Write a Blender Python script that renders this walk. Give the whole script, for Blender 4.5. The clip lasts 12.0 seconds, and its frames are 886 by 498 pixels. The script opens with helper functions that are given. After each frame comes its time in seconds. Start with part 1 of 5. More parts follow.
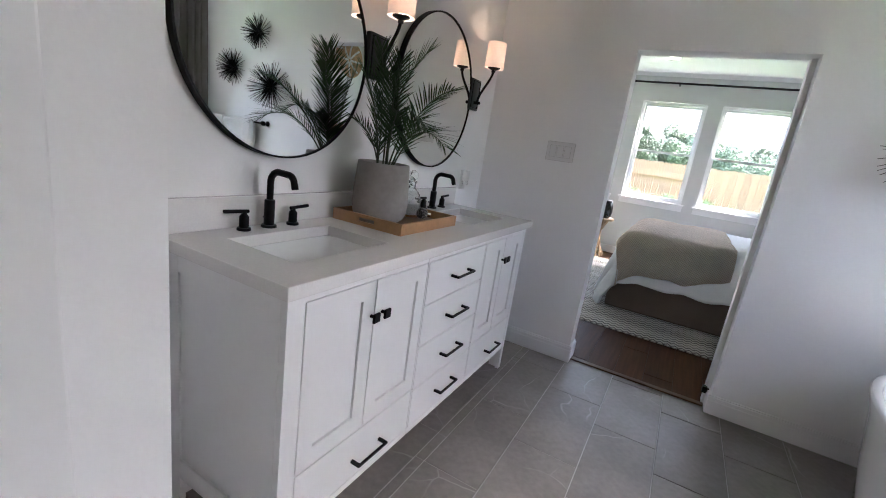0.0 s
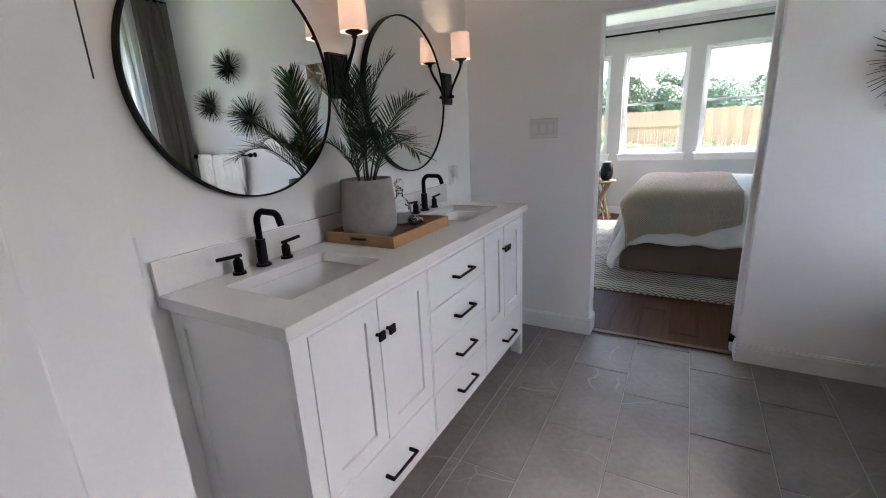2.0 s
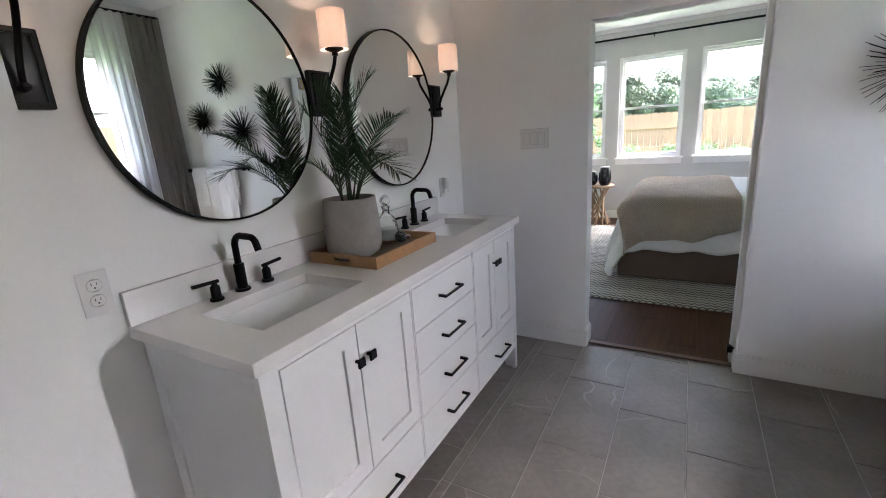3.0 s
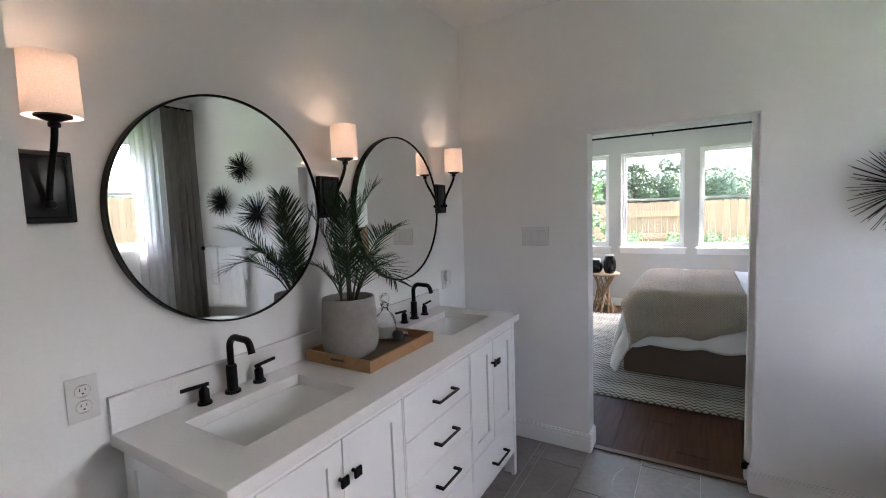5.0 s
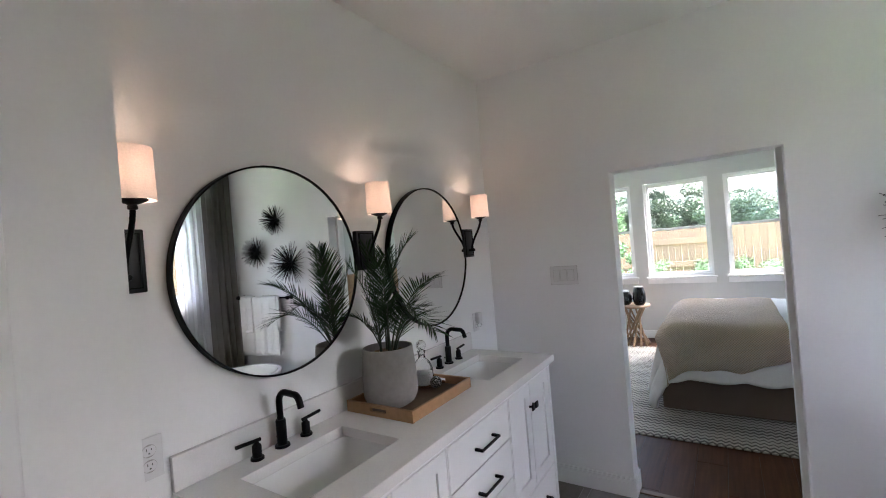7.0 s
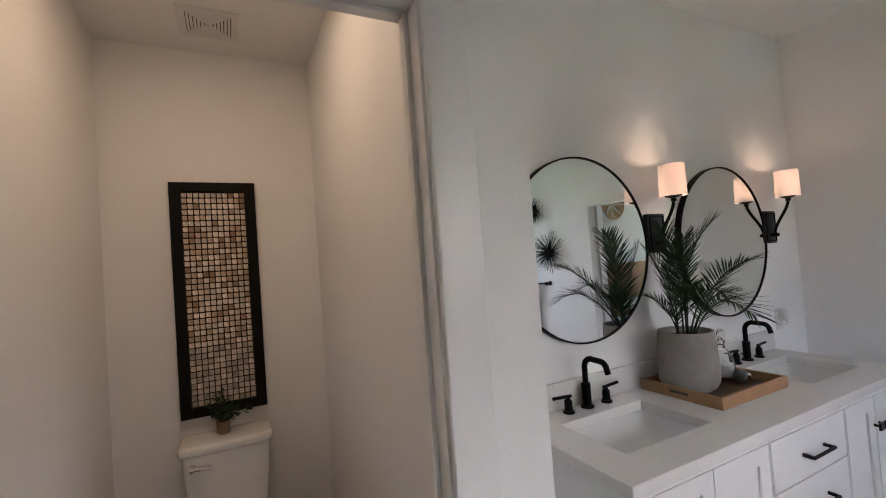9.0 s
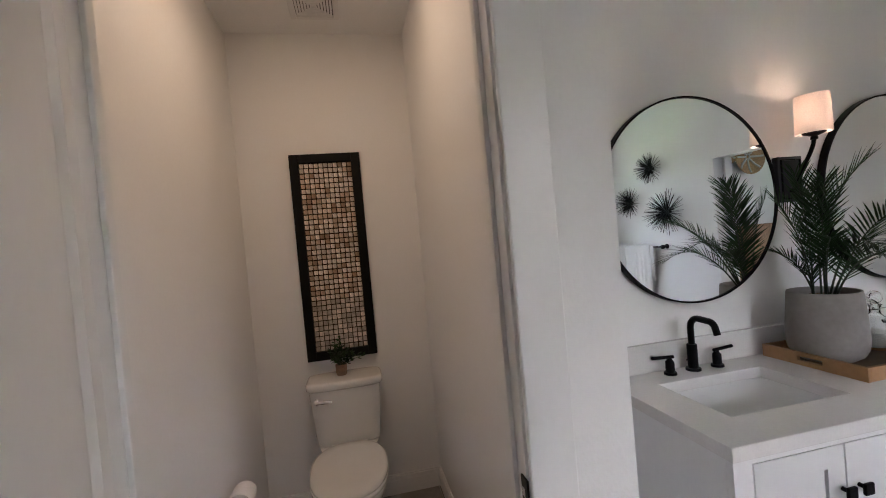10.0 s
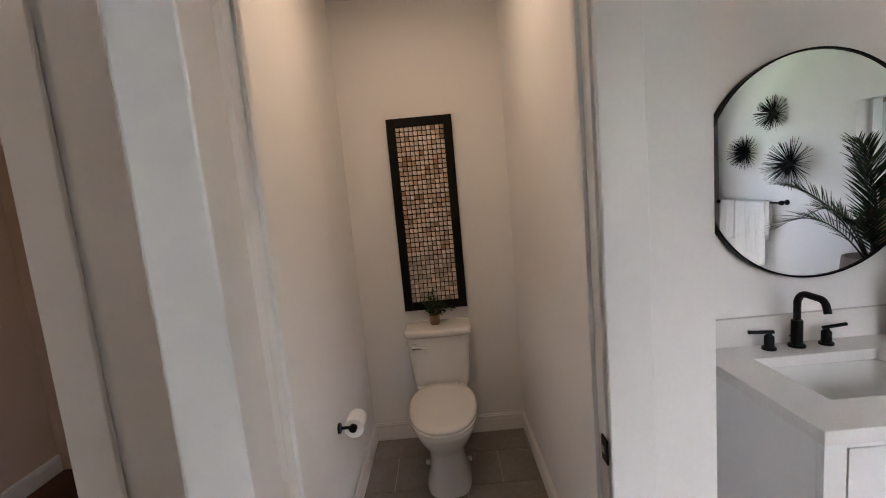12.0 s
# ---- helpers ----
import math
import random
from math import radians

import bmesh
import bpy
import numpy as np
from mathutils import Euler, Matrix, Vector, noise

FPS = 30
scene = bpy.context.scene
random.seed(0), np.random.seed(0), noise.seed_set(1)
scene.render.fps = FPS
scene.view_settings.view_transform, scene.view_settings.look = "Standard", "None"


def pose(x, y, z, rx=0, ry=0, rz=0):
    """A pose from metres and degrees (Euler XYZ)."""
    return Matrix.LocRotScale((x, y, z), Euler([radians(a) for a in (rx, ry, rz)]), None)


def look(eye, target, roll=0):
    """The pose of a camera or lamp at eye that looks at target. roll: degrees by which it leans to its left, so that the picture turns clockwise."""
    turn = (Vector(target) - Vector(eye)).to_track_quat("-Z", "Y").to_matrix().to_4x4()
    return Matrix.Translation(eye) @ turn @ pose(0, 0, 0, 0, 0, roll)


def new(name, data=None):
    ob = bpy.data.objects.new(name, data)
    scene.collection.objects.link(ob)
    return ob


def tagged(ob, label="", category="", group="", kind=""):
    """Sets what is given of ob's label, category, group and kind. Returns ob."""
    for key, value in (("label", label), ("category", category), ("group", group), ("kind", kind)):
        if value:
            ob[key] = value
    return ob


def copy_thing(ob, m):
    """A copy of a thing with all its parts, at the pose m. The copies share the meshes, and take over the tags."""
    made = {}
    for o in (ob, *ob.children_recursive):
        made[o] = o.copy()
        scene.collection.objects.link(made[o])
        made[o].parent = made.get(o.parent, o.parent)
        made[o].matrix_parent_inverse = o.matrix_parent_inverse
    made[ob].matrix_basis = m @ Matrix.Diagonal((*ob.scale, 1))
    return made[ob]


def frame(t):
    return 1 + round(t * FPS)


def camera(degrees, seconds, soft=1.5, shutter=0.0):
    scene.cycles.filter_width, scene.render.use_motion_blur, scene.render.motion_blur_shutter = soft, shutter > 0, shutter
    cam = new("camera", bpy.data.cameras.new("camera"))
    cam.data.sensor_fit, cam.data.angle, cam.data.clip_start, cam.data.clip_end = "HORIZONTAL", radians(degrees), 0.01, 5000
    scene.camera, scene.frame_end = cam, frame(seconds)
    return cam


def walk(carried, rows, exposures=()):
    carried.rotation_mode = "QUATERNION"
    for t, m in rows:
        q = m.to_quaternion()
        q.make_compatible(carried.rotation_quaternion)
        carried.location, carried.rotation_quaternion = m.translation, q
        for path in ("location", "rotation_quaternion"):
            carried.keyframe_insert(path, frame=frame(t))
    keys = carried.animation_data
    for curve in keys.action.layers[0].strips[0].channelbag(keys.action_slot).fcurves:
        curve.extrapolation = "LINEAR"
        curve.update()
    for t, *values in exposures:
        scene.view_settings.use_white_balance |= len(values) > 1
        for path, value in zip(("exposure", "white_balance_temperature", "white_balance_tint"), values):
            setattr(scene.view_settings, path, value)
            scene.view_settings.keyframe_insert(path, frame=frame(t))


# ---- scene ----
cam = camera(91.8, 12.0, soft=1.0)
PATH = [
    (0, (0.466, 0.708, 1.315), (-0.445, 2.423, 0.835), 8.3),
    (0.5, (0.481, 0.706, 1.321), (-0.438, 2.417, 0.843), 6.5),
    (1, (0.508, 0.723, 1.343), (-0.421, 2.422, 0.842), 3.1),
    (1.5, (0.522, 0.728, 1.358), (-0.425, 2.411, 0.838), -0.9),
    (2, (0.526, 0.749, 1.372), (-0.434, 2.422, 0.844), -2.9),
    (2.5, (0.548, 0.795, 1.396), (-0.42, 2.463, 0.868), -3.5),
    (3, (0.568, 0.828, 1.415), (-0.407, 2.498, 0.906), -4.0),
    (3.5, (0.58, 0.824, 1.44), (-0.406, 2.523, 1.061), -4.0),
    (5.5, (0.614, 0.857, 1.555), (-0.421, 2.563, 1.423), -1.9),
    (6, (0.615, 0.849, 1.573), (-0.436, 2.549, 1.5), -2.9),
    (6.5, (0.611, 0.825, 1.594), (-0.452, 2.519, 1.562), -3.9),
    (6.7, (0.609, 0.81, 1.591), (-0.457, 2.502, 1.578), -4.4),
    (8.3, (0.548, 0.566, 1.598), (-0.968, 1.871, 1.624), -4.3),
    (8.5, (0.546, 0.54, 1.588), (-1.056, 1.737, 1.622), -4.2),
    (9, (0.544, 0.466, 1.56), (-1.244, 1.36, 1.617), -4.2),
    (9.5, (0.545, 0.481, 1.531), (-1.328, 1.184, 1.553), -4.8),
    (10, (0.596, 0.528, 1.5), (-1.362, 0.934, 1.458), -5.1),
    (10.5, (0.665, 0.554, 1.483), (-1.328, 0.675, 1.37), -3.2),
    (11, (0.703, 0.562, 1.473), (-1.29, 0.58, 1.309), -2.3),
    (11.5, (0.706, 0.53, 1.502), (-1.282, 0.525, 1.29), -1.8),
    (12, (0.69, 0.501, 1.585), (-1.294, 0.492, 1.332), -5.2),
]
walk(cam, [(t, look(eye, target, roll)) for t, eye, target, roll in PATH], [(0.0, 4.12, 5650, 14), (3.5, 4.03, 5800, 14), (7.0, 4.05, 5720, 15), (8.5, 3.90, 5850, 15), (9.1, 4.08, 5850, 15), (10.5, 4.05, 5750, 15), (11.5, 4.12, 5850, 15), (12.0, 4.26, 5850, 15)])

# ---- light and sky ----
world = bpy.data.worlds.new("sky")
scene.world = world
world.use_nodes = True
wn = world.node_tree.nodes
sky = wn.new("ShaderNodeTexSky")
sky.sky_type, sky.sun_disc = 'NISHITA', False
sky.sun_elevation, sky.sun_rotation = radians(52), radians(60)
sky.dust_density, sky.ozone_density, sky.air_density = 7.0, 0.6, 1.0
bg = wn["Background"]
bg.inputs["Strength"].default_value = 0.15
world.node_tree.links.new(sky.outputs[0], bg.inputs["Color"])

sun_data = bpy.data.lights.new("sun", 'SUN')
sun_data.energy, sun_data.angle, sun_data.color = 1.6, radians(35), (1.0, 0.96, 0.9)
sun = new("sun", sun_data)
sun.matrix_world = look((0, 0, 20), (-5.3, -3.1, 12.2))


def area_lamp(name, eye, target, sx, sy, watts, color):
    d = bpy.data.lights.new(name, 'AREA')
    d.shape, d.size, d.size_y, d.energy, d.color = 'RECTANGLE', sx, sy, watts, color
    ob = new(name, d)
    ob.matrix_world = look(eye, target)
    return ob


def point_lamp(name, place, watts, color, radius):
    d = bpy.data.lights.new(name, 'POINT')
    d.energy, d.color, d.shadow_soft_size = watts, color, radius
    ob = new(name, d)
    ob.location = place
    return ob


DAY, WARM = (0.93, 0.97, 1.0), (1.0, 0.66, 0.42)
# daylight in the bedroom's westmost window
area_lamp("bedroom_window_light", (-1.81, 7.84, 1.62), (-0.6, 5.0, 0.8), 0.58, 1.3, 0.6, DAY)


# ---- materials ----
def surface(name, color, rough=0.5, metal=0.0, big=(2.0, 0.06), fine=(60.0, 0.05), bump=(200.0, 0.05), spec=0.5, tint=None, random_by=0.0, coat=0.0, bump_dist=0.002):
    m = bpy.data.materials.new(name)
    m.use_nodes = True
    nt = m.node_tree
    n, l = nt.nodes, nt.links
    b = n["Principled BSDF"]
    b.inputs["Roughness"].default_value, b.inputs["Metallic"].default_value = rough, metal
    b.inputs["Specular IOR Level"].default_value = spec
    b.inputs["Coat Weight"].default_value = coat
    tc = n.new("ShaderNodeTexCoord")
    value = None
    for scale, amount in (big, fine):
        t = n.new("ShaderNodeTexNoise")
        t.inputs["Scale"].default_value, t.inputs["Detail"].default_value = scale, 5
        l.new(tc.outputs["Object"], t.inputs["Vector"])
        r = n.new("ShaderNodeMapRange")
        r.inputs["From Min"].default_value, r.inputs["From Max"].default_value = 0.25, 0.75
        r.inputs["To Min"].default_value, r.inputs["To Max"].default_value = 1 - amount, 1 + amount
        l.new(t.outputs["Fac"], r.inputs["Value"])
        if value is None:
            value = r.outputs[0]
        else:
            mu = n.new("ShaderNodeMath")
            mu.operation = 'MULTIPLY'
            l.new(value, mu.inputs[0]), l.new(r.outputs[0], mu.inputs[1])
            value = mu.outputs[0]
    if random_by:
        oi = n.new("ShaderNodeObjectInfo")
        r = n.new("ShaderNodeMapRange")
        r.inputs["To Min"].default_value, r.inputs["To Max"].default_value = 1 - random_by, 1 + random_by
        l.new(oi.outputs["Random"], r.inputs["Value"])
        mu = n.new("ShaderNodeMath")
        mu.operation = 'MULTIPLY'
        l.new(value, mu.inputs[0]), l.new(r.outputs[0], mu.inputs[1])
        value = mu.outputs[0]
    sc = n.new("ShaderNodeVectorMath")
    sc.operation = 'SCALE'
    sc.inputs[0].default_value = color
    l.new(value, sc.inputs["Scale"])
    l.new(sc.outputs[0], b.inputs["Base Color"])
    if bump[1]:
        t = n.new("ShaderNodeTexNoise")
        t.inputs["Scale"].default_value, t.inputs["Detail"].default_value = bump[0], 3
        l.new(tc.outputs["Object"], t.inputs["Vector"])
        bp = n.new("ShaderNodeBump")
        bp.inputs["Strength"].default_value, bp.inputs["Distance"].default_value = bump[1], bump_dist
        l.new(t.outputs["Fac"], bp.inputs["Height"])
        l.new(bp.outputs[0], b.inputs["Normal"])
    return m


def nodes_of(m):
    return m.node_tree.nodes, m.node_tree.links, m.node_tree.nodes["Principled BSDF"]


PAINT = surface("wall_paint", (0.84, 0.838, 0.832), 0.62, big=(1.3, 0.015), fine=(90, 0.012), bump=(130, 0.22))
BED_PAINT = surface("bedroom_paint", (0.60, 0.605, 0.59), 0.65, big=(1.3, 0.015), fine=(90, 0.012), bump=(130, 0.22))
CEIL = surface("ceiling_paint", (0.82, 0.818, 0.81), 0.75, big=(1.2, 0.02), fine=(70, 0.02), bump=(90, 0.3))
TRIM = surface("trim_paint", (0.82, 0.82, 0.815), 0.33, big=(2, 0.015), fine=(50, 0.01), bump=(60, 0.03))
CABINET = surface("cabinet_paint", (0.77, 0.77, 0.768), 0.34, big=(2, 0.012), fine=(60, 0.01), bump=(80, 0.025))
QUARTZ = surface("quartz", (0.76, 0.745, 0.73), 0.16, big=(3, 0.03), fine=(160, 0.035), bump=(40, 0.004))
CERAMIC = surface("ceramic", (0.80, 0.80, 0.79), 0.07, big=(2, 0.01), fine=(30, 0.008), bump=(10, 0.004), coat=0.3)
BLACK = surface("matte_black_metal", (0.004, 0.004, 0.0044), 0.42, 0.0, spec=0.13, big=(5, 0.1), fine=(120, 0.15), bump=(300, 0.03))
BLACK_PLATE = surface("black_plate", (0.008, 0.009, 0.011), 0.30, 0.0, spec=0.45, big=(5, 0.1), fine=(120, 0.1), bump=(200, 0.03))
BLACK_WOOD = surface("black_wood", (0.004, 0.004, 0.004), 0.6, spec=0.2, big=(4, 0.2), fine=(80, 0.2), bump=(120, 0.08))
CHROME = surface("chrome", (0.7, 0.7, 0.7), 0.12, 1.0, bump=(10, 0))
CONCRETE = surface("concrete", (0.28, 0.262, 0.24), 0.8, big=(9, 0.16), fine=(50, 0.07), bump=(90, 0.10))
OAK = surface("oak", (0.38, 0.215, 0.10), 0.45, big=(6, 0.12), fine=(45, 0.1), bump=(90, 0.1))
DARK_OAK = surface("tray_floor", (0.115, 0.063, 0.034), 0.5, big=(6, 0.15), fine=(50, 0.12), bump=(90, 0.1))
LEAF = surface("palm_leaf", (0.021, 0.047, 0.016), 0.5, spec=0.16, big=(12, 0.3), fine=(60, 0.2), bump=(100, 0.1), random_by=0.25)
STEM = surface("palm_stem", (0.022, 0.034, 0.013), 0.5)
SOIL = surface("moss", (0.16, 0.11, 0.065), 0.95, big=(30, 0.4), fine=(150, 0.4), bump=(150, 0.9), bump_dist=0.01)
TOWEL = surface("terry", (0.80, 0.79, 0.77), 0.95, big=(4, 0.04), fine=(300, 0.12), bump=(400, 0.8), bump_dist=0.004)
# floor grout; the same grey paints shadow lines on switch and outlets
GROUT_AND_SHADE = surface("grout", (0.44, 0.425, 0.40), 0.9, big=(5, 0.1), fine=(200, 0.15), bump=(300, 0.2))
SOCKET = surface("socket_dark", (0.03, 0.03, 0.03), 0.6)
PLASTIC = surface("white_plastic", (0.72, 0.71, 0.705), 0.3, big=(3, 0.01), fine=(40, 0.01), bump=(50, 0.01))
SKIRT = surface("bed_skirt", (0.135, 0.098, 0.073), 0.9, big=(3, 0.1), fine=(250, 0.2), bump=(400, 0.4))
LINEN = surface("white_linen", (0.80, 0.79, 0.77), 0.9, big=(4, 0.03), fine=(200, 0.05), bump=(18, 0.35), bump_dist=0.012)
VASE = surface("black_glaze", (0.012, 0.013, 0.014), 0.14, big=(8, 0.3), fine=(60, 0.2), bump=(40, 0.15))
VASE_LIP = surface("vase_lip", (0.42, 0.42, 0.40), 0.5)
ROOT = surface("teak_root", (0.25, 0.165, 0.095), 0.65, big=(8, 0.2), fine=(60, 0.2), bump=(80, 0.4))
CEDAR = surface("fence_cedar", (0.36, 0.225, 0.13), 0.8, big=(1.5, 0.12), fine=(30, 0.15), bump=(40, 0.3), random_by=0.14)
GRASS = surface("grass", (0.07, 0.13, 0.03), 0.9, big=(0.4, 0.3), fine=(8, 0.4), bump=(20, 0.6), bump_dist=0.05)
FOLIAGE = surface("foliage", (0.115, 0.15, 0.09), 0.7, big=(0.6, 0.3), fine=(5, 0.35), bump=(5, 0.1), random_by=0.25)
SHRUB = surface("shrub_leaf", (0.065, 0.14, 0.035), 0.6, big=(5, 0.3), fine=(25, 0.3), bump=(5, 0.1), random_by=0.2)
BARK = surface("bark", (0.12, 0.09, 0.065), 0.9, big=(4, 0.25), fine=(20, 0.3), bump=(20, 0.5))
SIDING = surface("outer_wall", (0.55, 0.53, 0.5), 0.8)
CLOSET_BROWN = surface("closet_brown", (0.62, 0.50, 0.42), 0.7, big=(1.3, 0.03), fine=(90, 0.02), bump=(130, 0.2))
PAPER = surface("paper_roll", (0.78, 0.77, 0.75), 0.95, big=(5, 0.02), fine=(100, 0.04), bump=(120, 0.2))
WICKER = surface("wicker", (0.30, 0.19, 0.10), 0.8, big=(8, 0.25), fine=(60, 0.35), bump=(90, 0.8), bump_dist=0.01)
POT_CLAY = surface("small_pot", (0.27, 0.17, 0.11), 0.7, big=(15, 0.25), fine=(90, 0.2), bump=(90, 0.3))


def tile_material(name, color, vein):
    m = surface(name, color, 0.38, big=(3.2, 0.22), fine=(34, 0.13), bump=(70, 0.06), random_by=0.07)
    n, l, b = nodes_of(m)
    tc, oi = n.new("ShaderNodeTexCoord"), n.new("ShaderNodeObjectInfo")
    add = n.new("ShaderNodeVectorMath")
    add.operation = 'ADD'
    mul = n.new("ShaderNodeVectorMath")
    mul.operation = 'SCALE'
    mul.inputs[0].default_value = (7.3, 4.1, 9.7)
    l.new(oi.outputs["Random"], mul.inputs["Scale"])
    l.new(tc.outputs["Object"], add.inputs[0]), l.new(mul.outputs[0], add.inputs[1])
    dist = n.new("ShaderNodeTexNoise")
    dist.inputs["Scale"].default_value, dist.inputs["Detail"].default_value = 3.0, 3
    l.new(add.outputs[0], dist.inputs["Vector"])
    mixv = n.new("ShaderNodeVectorMath")
    mixv.operation = 'MULTIPLY_ADD'
    mixv.inputs[1].default_value = (0.13, 0.13, 0.13)
    l.new(dist.outputs["Color"], mixv.inputs[0]), l.new(add.outputs[0], mixv.inputs[2])
    vo = n.new("ShaderNodeTexVoronoi")
    vo.feature = 'DISTANCE_TO_EDGE'
    vo.inputs["Scale"].default_value = 1.7
    l.new(mixv.outputs[0], vo.inputs["Vector"])
    r = n.new("ShaderNodeMapRange")
    r.inputs["From Max"].default_value, r.inputs["To Min"].default_value, r.inputs["To Max"].default_value = 0.007, 1.0, 0.0
    l.new(vo.outputs["Distance"], r.inputs["Value"])
    mask = n.new("ShaderNodeTexNoise")
    mask.inputs["Scale"].default_value = 2.6
    l.new(add.outputs[0], mask.inputs["Vector"])
    mr = n.new("ShaderNodeMapRange")
    mr.inputs["From Min"].default_value, mr.inputs["From Max"].default_value, mr.inputs["To Max"].default_value = 0.50, 0.66, 0.55
    l.new(mask.outputs["Fac"], mr.inputs["Value"])
    mu = n.new("ShaderNodeMath")
    mu.operation = 'MULTIPLY'
    l.new(r.outputs[0], mu.inputs[0]), l.new(mr.outputs[0], mu.inputs[1])
    mix = n.new("ShaderNodeMix")
    mix.data_type = 'RGBA'
    mix.inputs[7].default_value = (*vein, 1)
    src = b.inputs["Base Color"].links[0].from_socket
    l.new(mu.outputs[0], mix.inputs[0]), l.new(src, mix.inputs[6])
    l.new(mix.outputs[2], b.inputs["Base Color"])
    return m


TILE = tile_material("floor_tile_stone", (0.208, 0.188, 0.173), (0.46, 0.44, 0.41))


def plank_material(name, dark, light):
    m = surface(name, light, 0.5, big=(2, 0.1), fine=(30, 0.1), bump=(60, 0.08), random_by=0.18)
    n, l, b = nodes_of(m)
    tc, mp = n.new("ShaderNodeTexCoord"), n.new("ShaderNodeMapping")
    mp.inputs["Scale"].default_value = (30, 1.6, 30)
    l.new(tc.outputs["Object"], mp.inputs["Vector"])
    t = n.new("ShaderNodeTexNoise")
    t.inputs["Scale"].default_value, t.inputs["Detail"].default_value = 1.5, 8
    l.new(mp.outputs[0], t.inputs["Vector"])
    mix = n.new("ShaderNodeMix")
    mix.data_type = 'RGBA'
    mix.inputs[6].default_value = (*dark, 1)
    l.new(t.outputs["Fac"], mix.inputs[0]), l.new(b.inputs["Base Color"].links[0].from_socket, mix.inputs[7])
    l.new(mix.outputs[2], b.inputs["Base Color"])
    return m


PLANK = plank_material("dark_floor_wood", (0.026, 0.010, 0.005), (0.115, 0.048, 0.022))
PLANK.node_tree.nodes["Principled BSDF"].inputs["Specular IOR Level"].default_value = 0.12


def knit_material(name, color, sx, sy, strength, dark):
    """Rows of stitches: two crossed waves give relief and slightly darker gaps."""
    m = surface(name, color, 0.95, big=(5, 0.08), fine=(120, 0.12), bump=(10, 0))
    n, l, b = nodes_of(m)
    uv = n.new("ShaderNodeUVMap")
    sep = n.new("ShaderNodeSeparateXYZ")
    l.new(uv.outputs[0], sep.inputs[0])
    waves = []
    for k, (axis, s) in enumerate((("X", sx), ("Y", sy))):
        mu = n.new("ShaderNodeMath")
        mu.operation = 'MULTIPLY'
        mu.inputs[1].default_value = s * 2 * math.pi
        l.new(sep.outputs[axis], mu.inputs[0])
        si = n.new("ShaderNodeMath")
        si.operation = 'SINE'
        l.new(mu.outputs[0], si.inputs[0])
        waves.append(si.outputs[0])
    pr = n.new("ShaderNodeMath")
    pr.operation = 'MULTIPLY'
    l.new(waves[0], pr.inputs[0]), l.new(waves[1], pr.inputs[1])
    r = n.new("ShaderNodeMapRange")
    r.inputs["From Min"].default_value, r.inputs["From Max"].default_value = -0.8, 0.4
    l.new(pr.outputs[0], r.inputs["Value"])
    mix = n.new("ShaderNodeMix")
    mix.data_type = 'RGBA'
    mix.inputs[6].default_value = (*dark, 1)
    l.new(r.outputs[0], mix.inputs[0]), l.new(b.inputs["Base Color"].links[0].from_socket, mix.inputs[7])
    l.new(mix.outputs[2], b.inputs["Base Color"])
    bp = n.new("ShaderNodeBump")
    bp.inputs["Strength"].default_value, bp.inputs["Distance"].default_value = strength, 0.008
    l.new(pr.outputs[0], bp.inputs["Height"])
    l.new(bp.outputs[0], b.inputs["Normal"])
    return m


KNIT = knit_material("beige_knit", (0.70, 0.575, 0.44), 52, 52, 0.9, (0.46, 0.365, 0.265))


def rug_material():
    m = surface("woven_rug", (0.44, 0.415, 0.365), 0.95, big=(3, 0.08), fine=(90, 0.2), bump=(250, 0.5), bump_dist=0.006)
    n, l, b = nodes_of(m)
    tc, sep = n.new("ShaderNodeTexCoord"), n.new("ShaderNodeSeparateXYZ")
    l.new(tc.outputs["Object"], sep.inputs[0])

    def math_node(op, a, c):
        k = n.new("ShaderNodeMath")
        k.operation = op
        for i, v in enumerate((a, c)):
            if isinstance(v, (int, float)):
                k.inputs[i].default_value = v
            else:
                l.new(v, k.inputs[i])
        return k.outputs[0]
    zig = math_node('MULTIPLY', math_node('PINGPONG', sep.outputs["X"], 0.026), 1.2)
    row = math_node('ADD', sep.outputs["Y"], zig)
    wave = math_node('SINE', math_node('MULTIPLY', row, 2 * math.pi / 0.056), 0)
    band = math_node('SINE', math_node('MULTIPLY', sep.outputs["Y"], 2 * math.pi / 0.31), 0)
    both = math_node('GREATER_THAN', math_node('ADD', wave, math_node('MULTIPLY', band, 0.35)), 0.30)
    mix = n.new("ShaderNodeMix")
    mix.data_type = 'RGBA'
    mix.inputs[7].default_value = (0.055, 0.05, 0.045, 1)
    k = math_node('MULTIPLY', both, 0.85)
    l.new(k, mix.inputs[0]), l.new(b.inputs["Base Color"].links[0].from_socket, mix.inputs[6])
    l.new(mix.outputs[2], b.inputs["Base Color"])
    return m


RUG = rug_material()


def cloth_light(name, color, through_part):
    """Thin cloth that lets some light through."""
    m = surface(name, color, 0.9, big=(5, 0.04), fine=(220, 0.10), bump=(300, 0.3))
    n, l, b = nodes_of(m)
    tr = n.new("ShaderNodeBsdfTranslucent")
    tr.inputs["Color"].default_value = (*color, 1)
    mix = n.new("ShaderNodeMixShader")
    mix.inputs[0].default_value = through_part
    l.new(b.outputs[0], mix.inputs[1]), l.new(tr.outputs[0], mix.inputs[2])
    l.new(mix.outputs[0], n["Material Output"].inputs["Surface"])
    return m


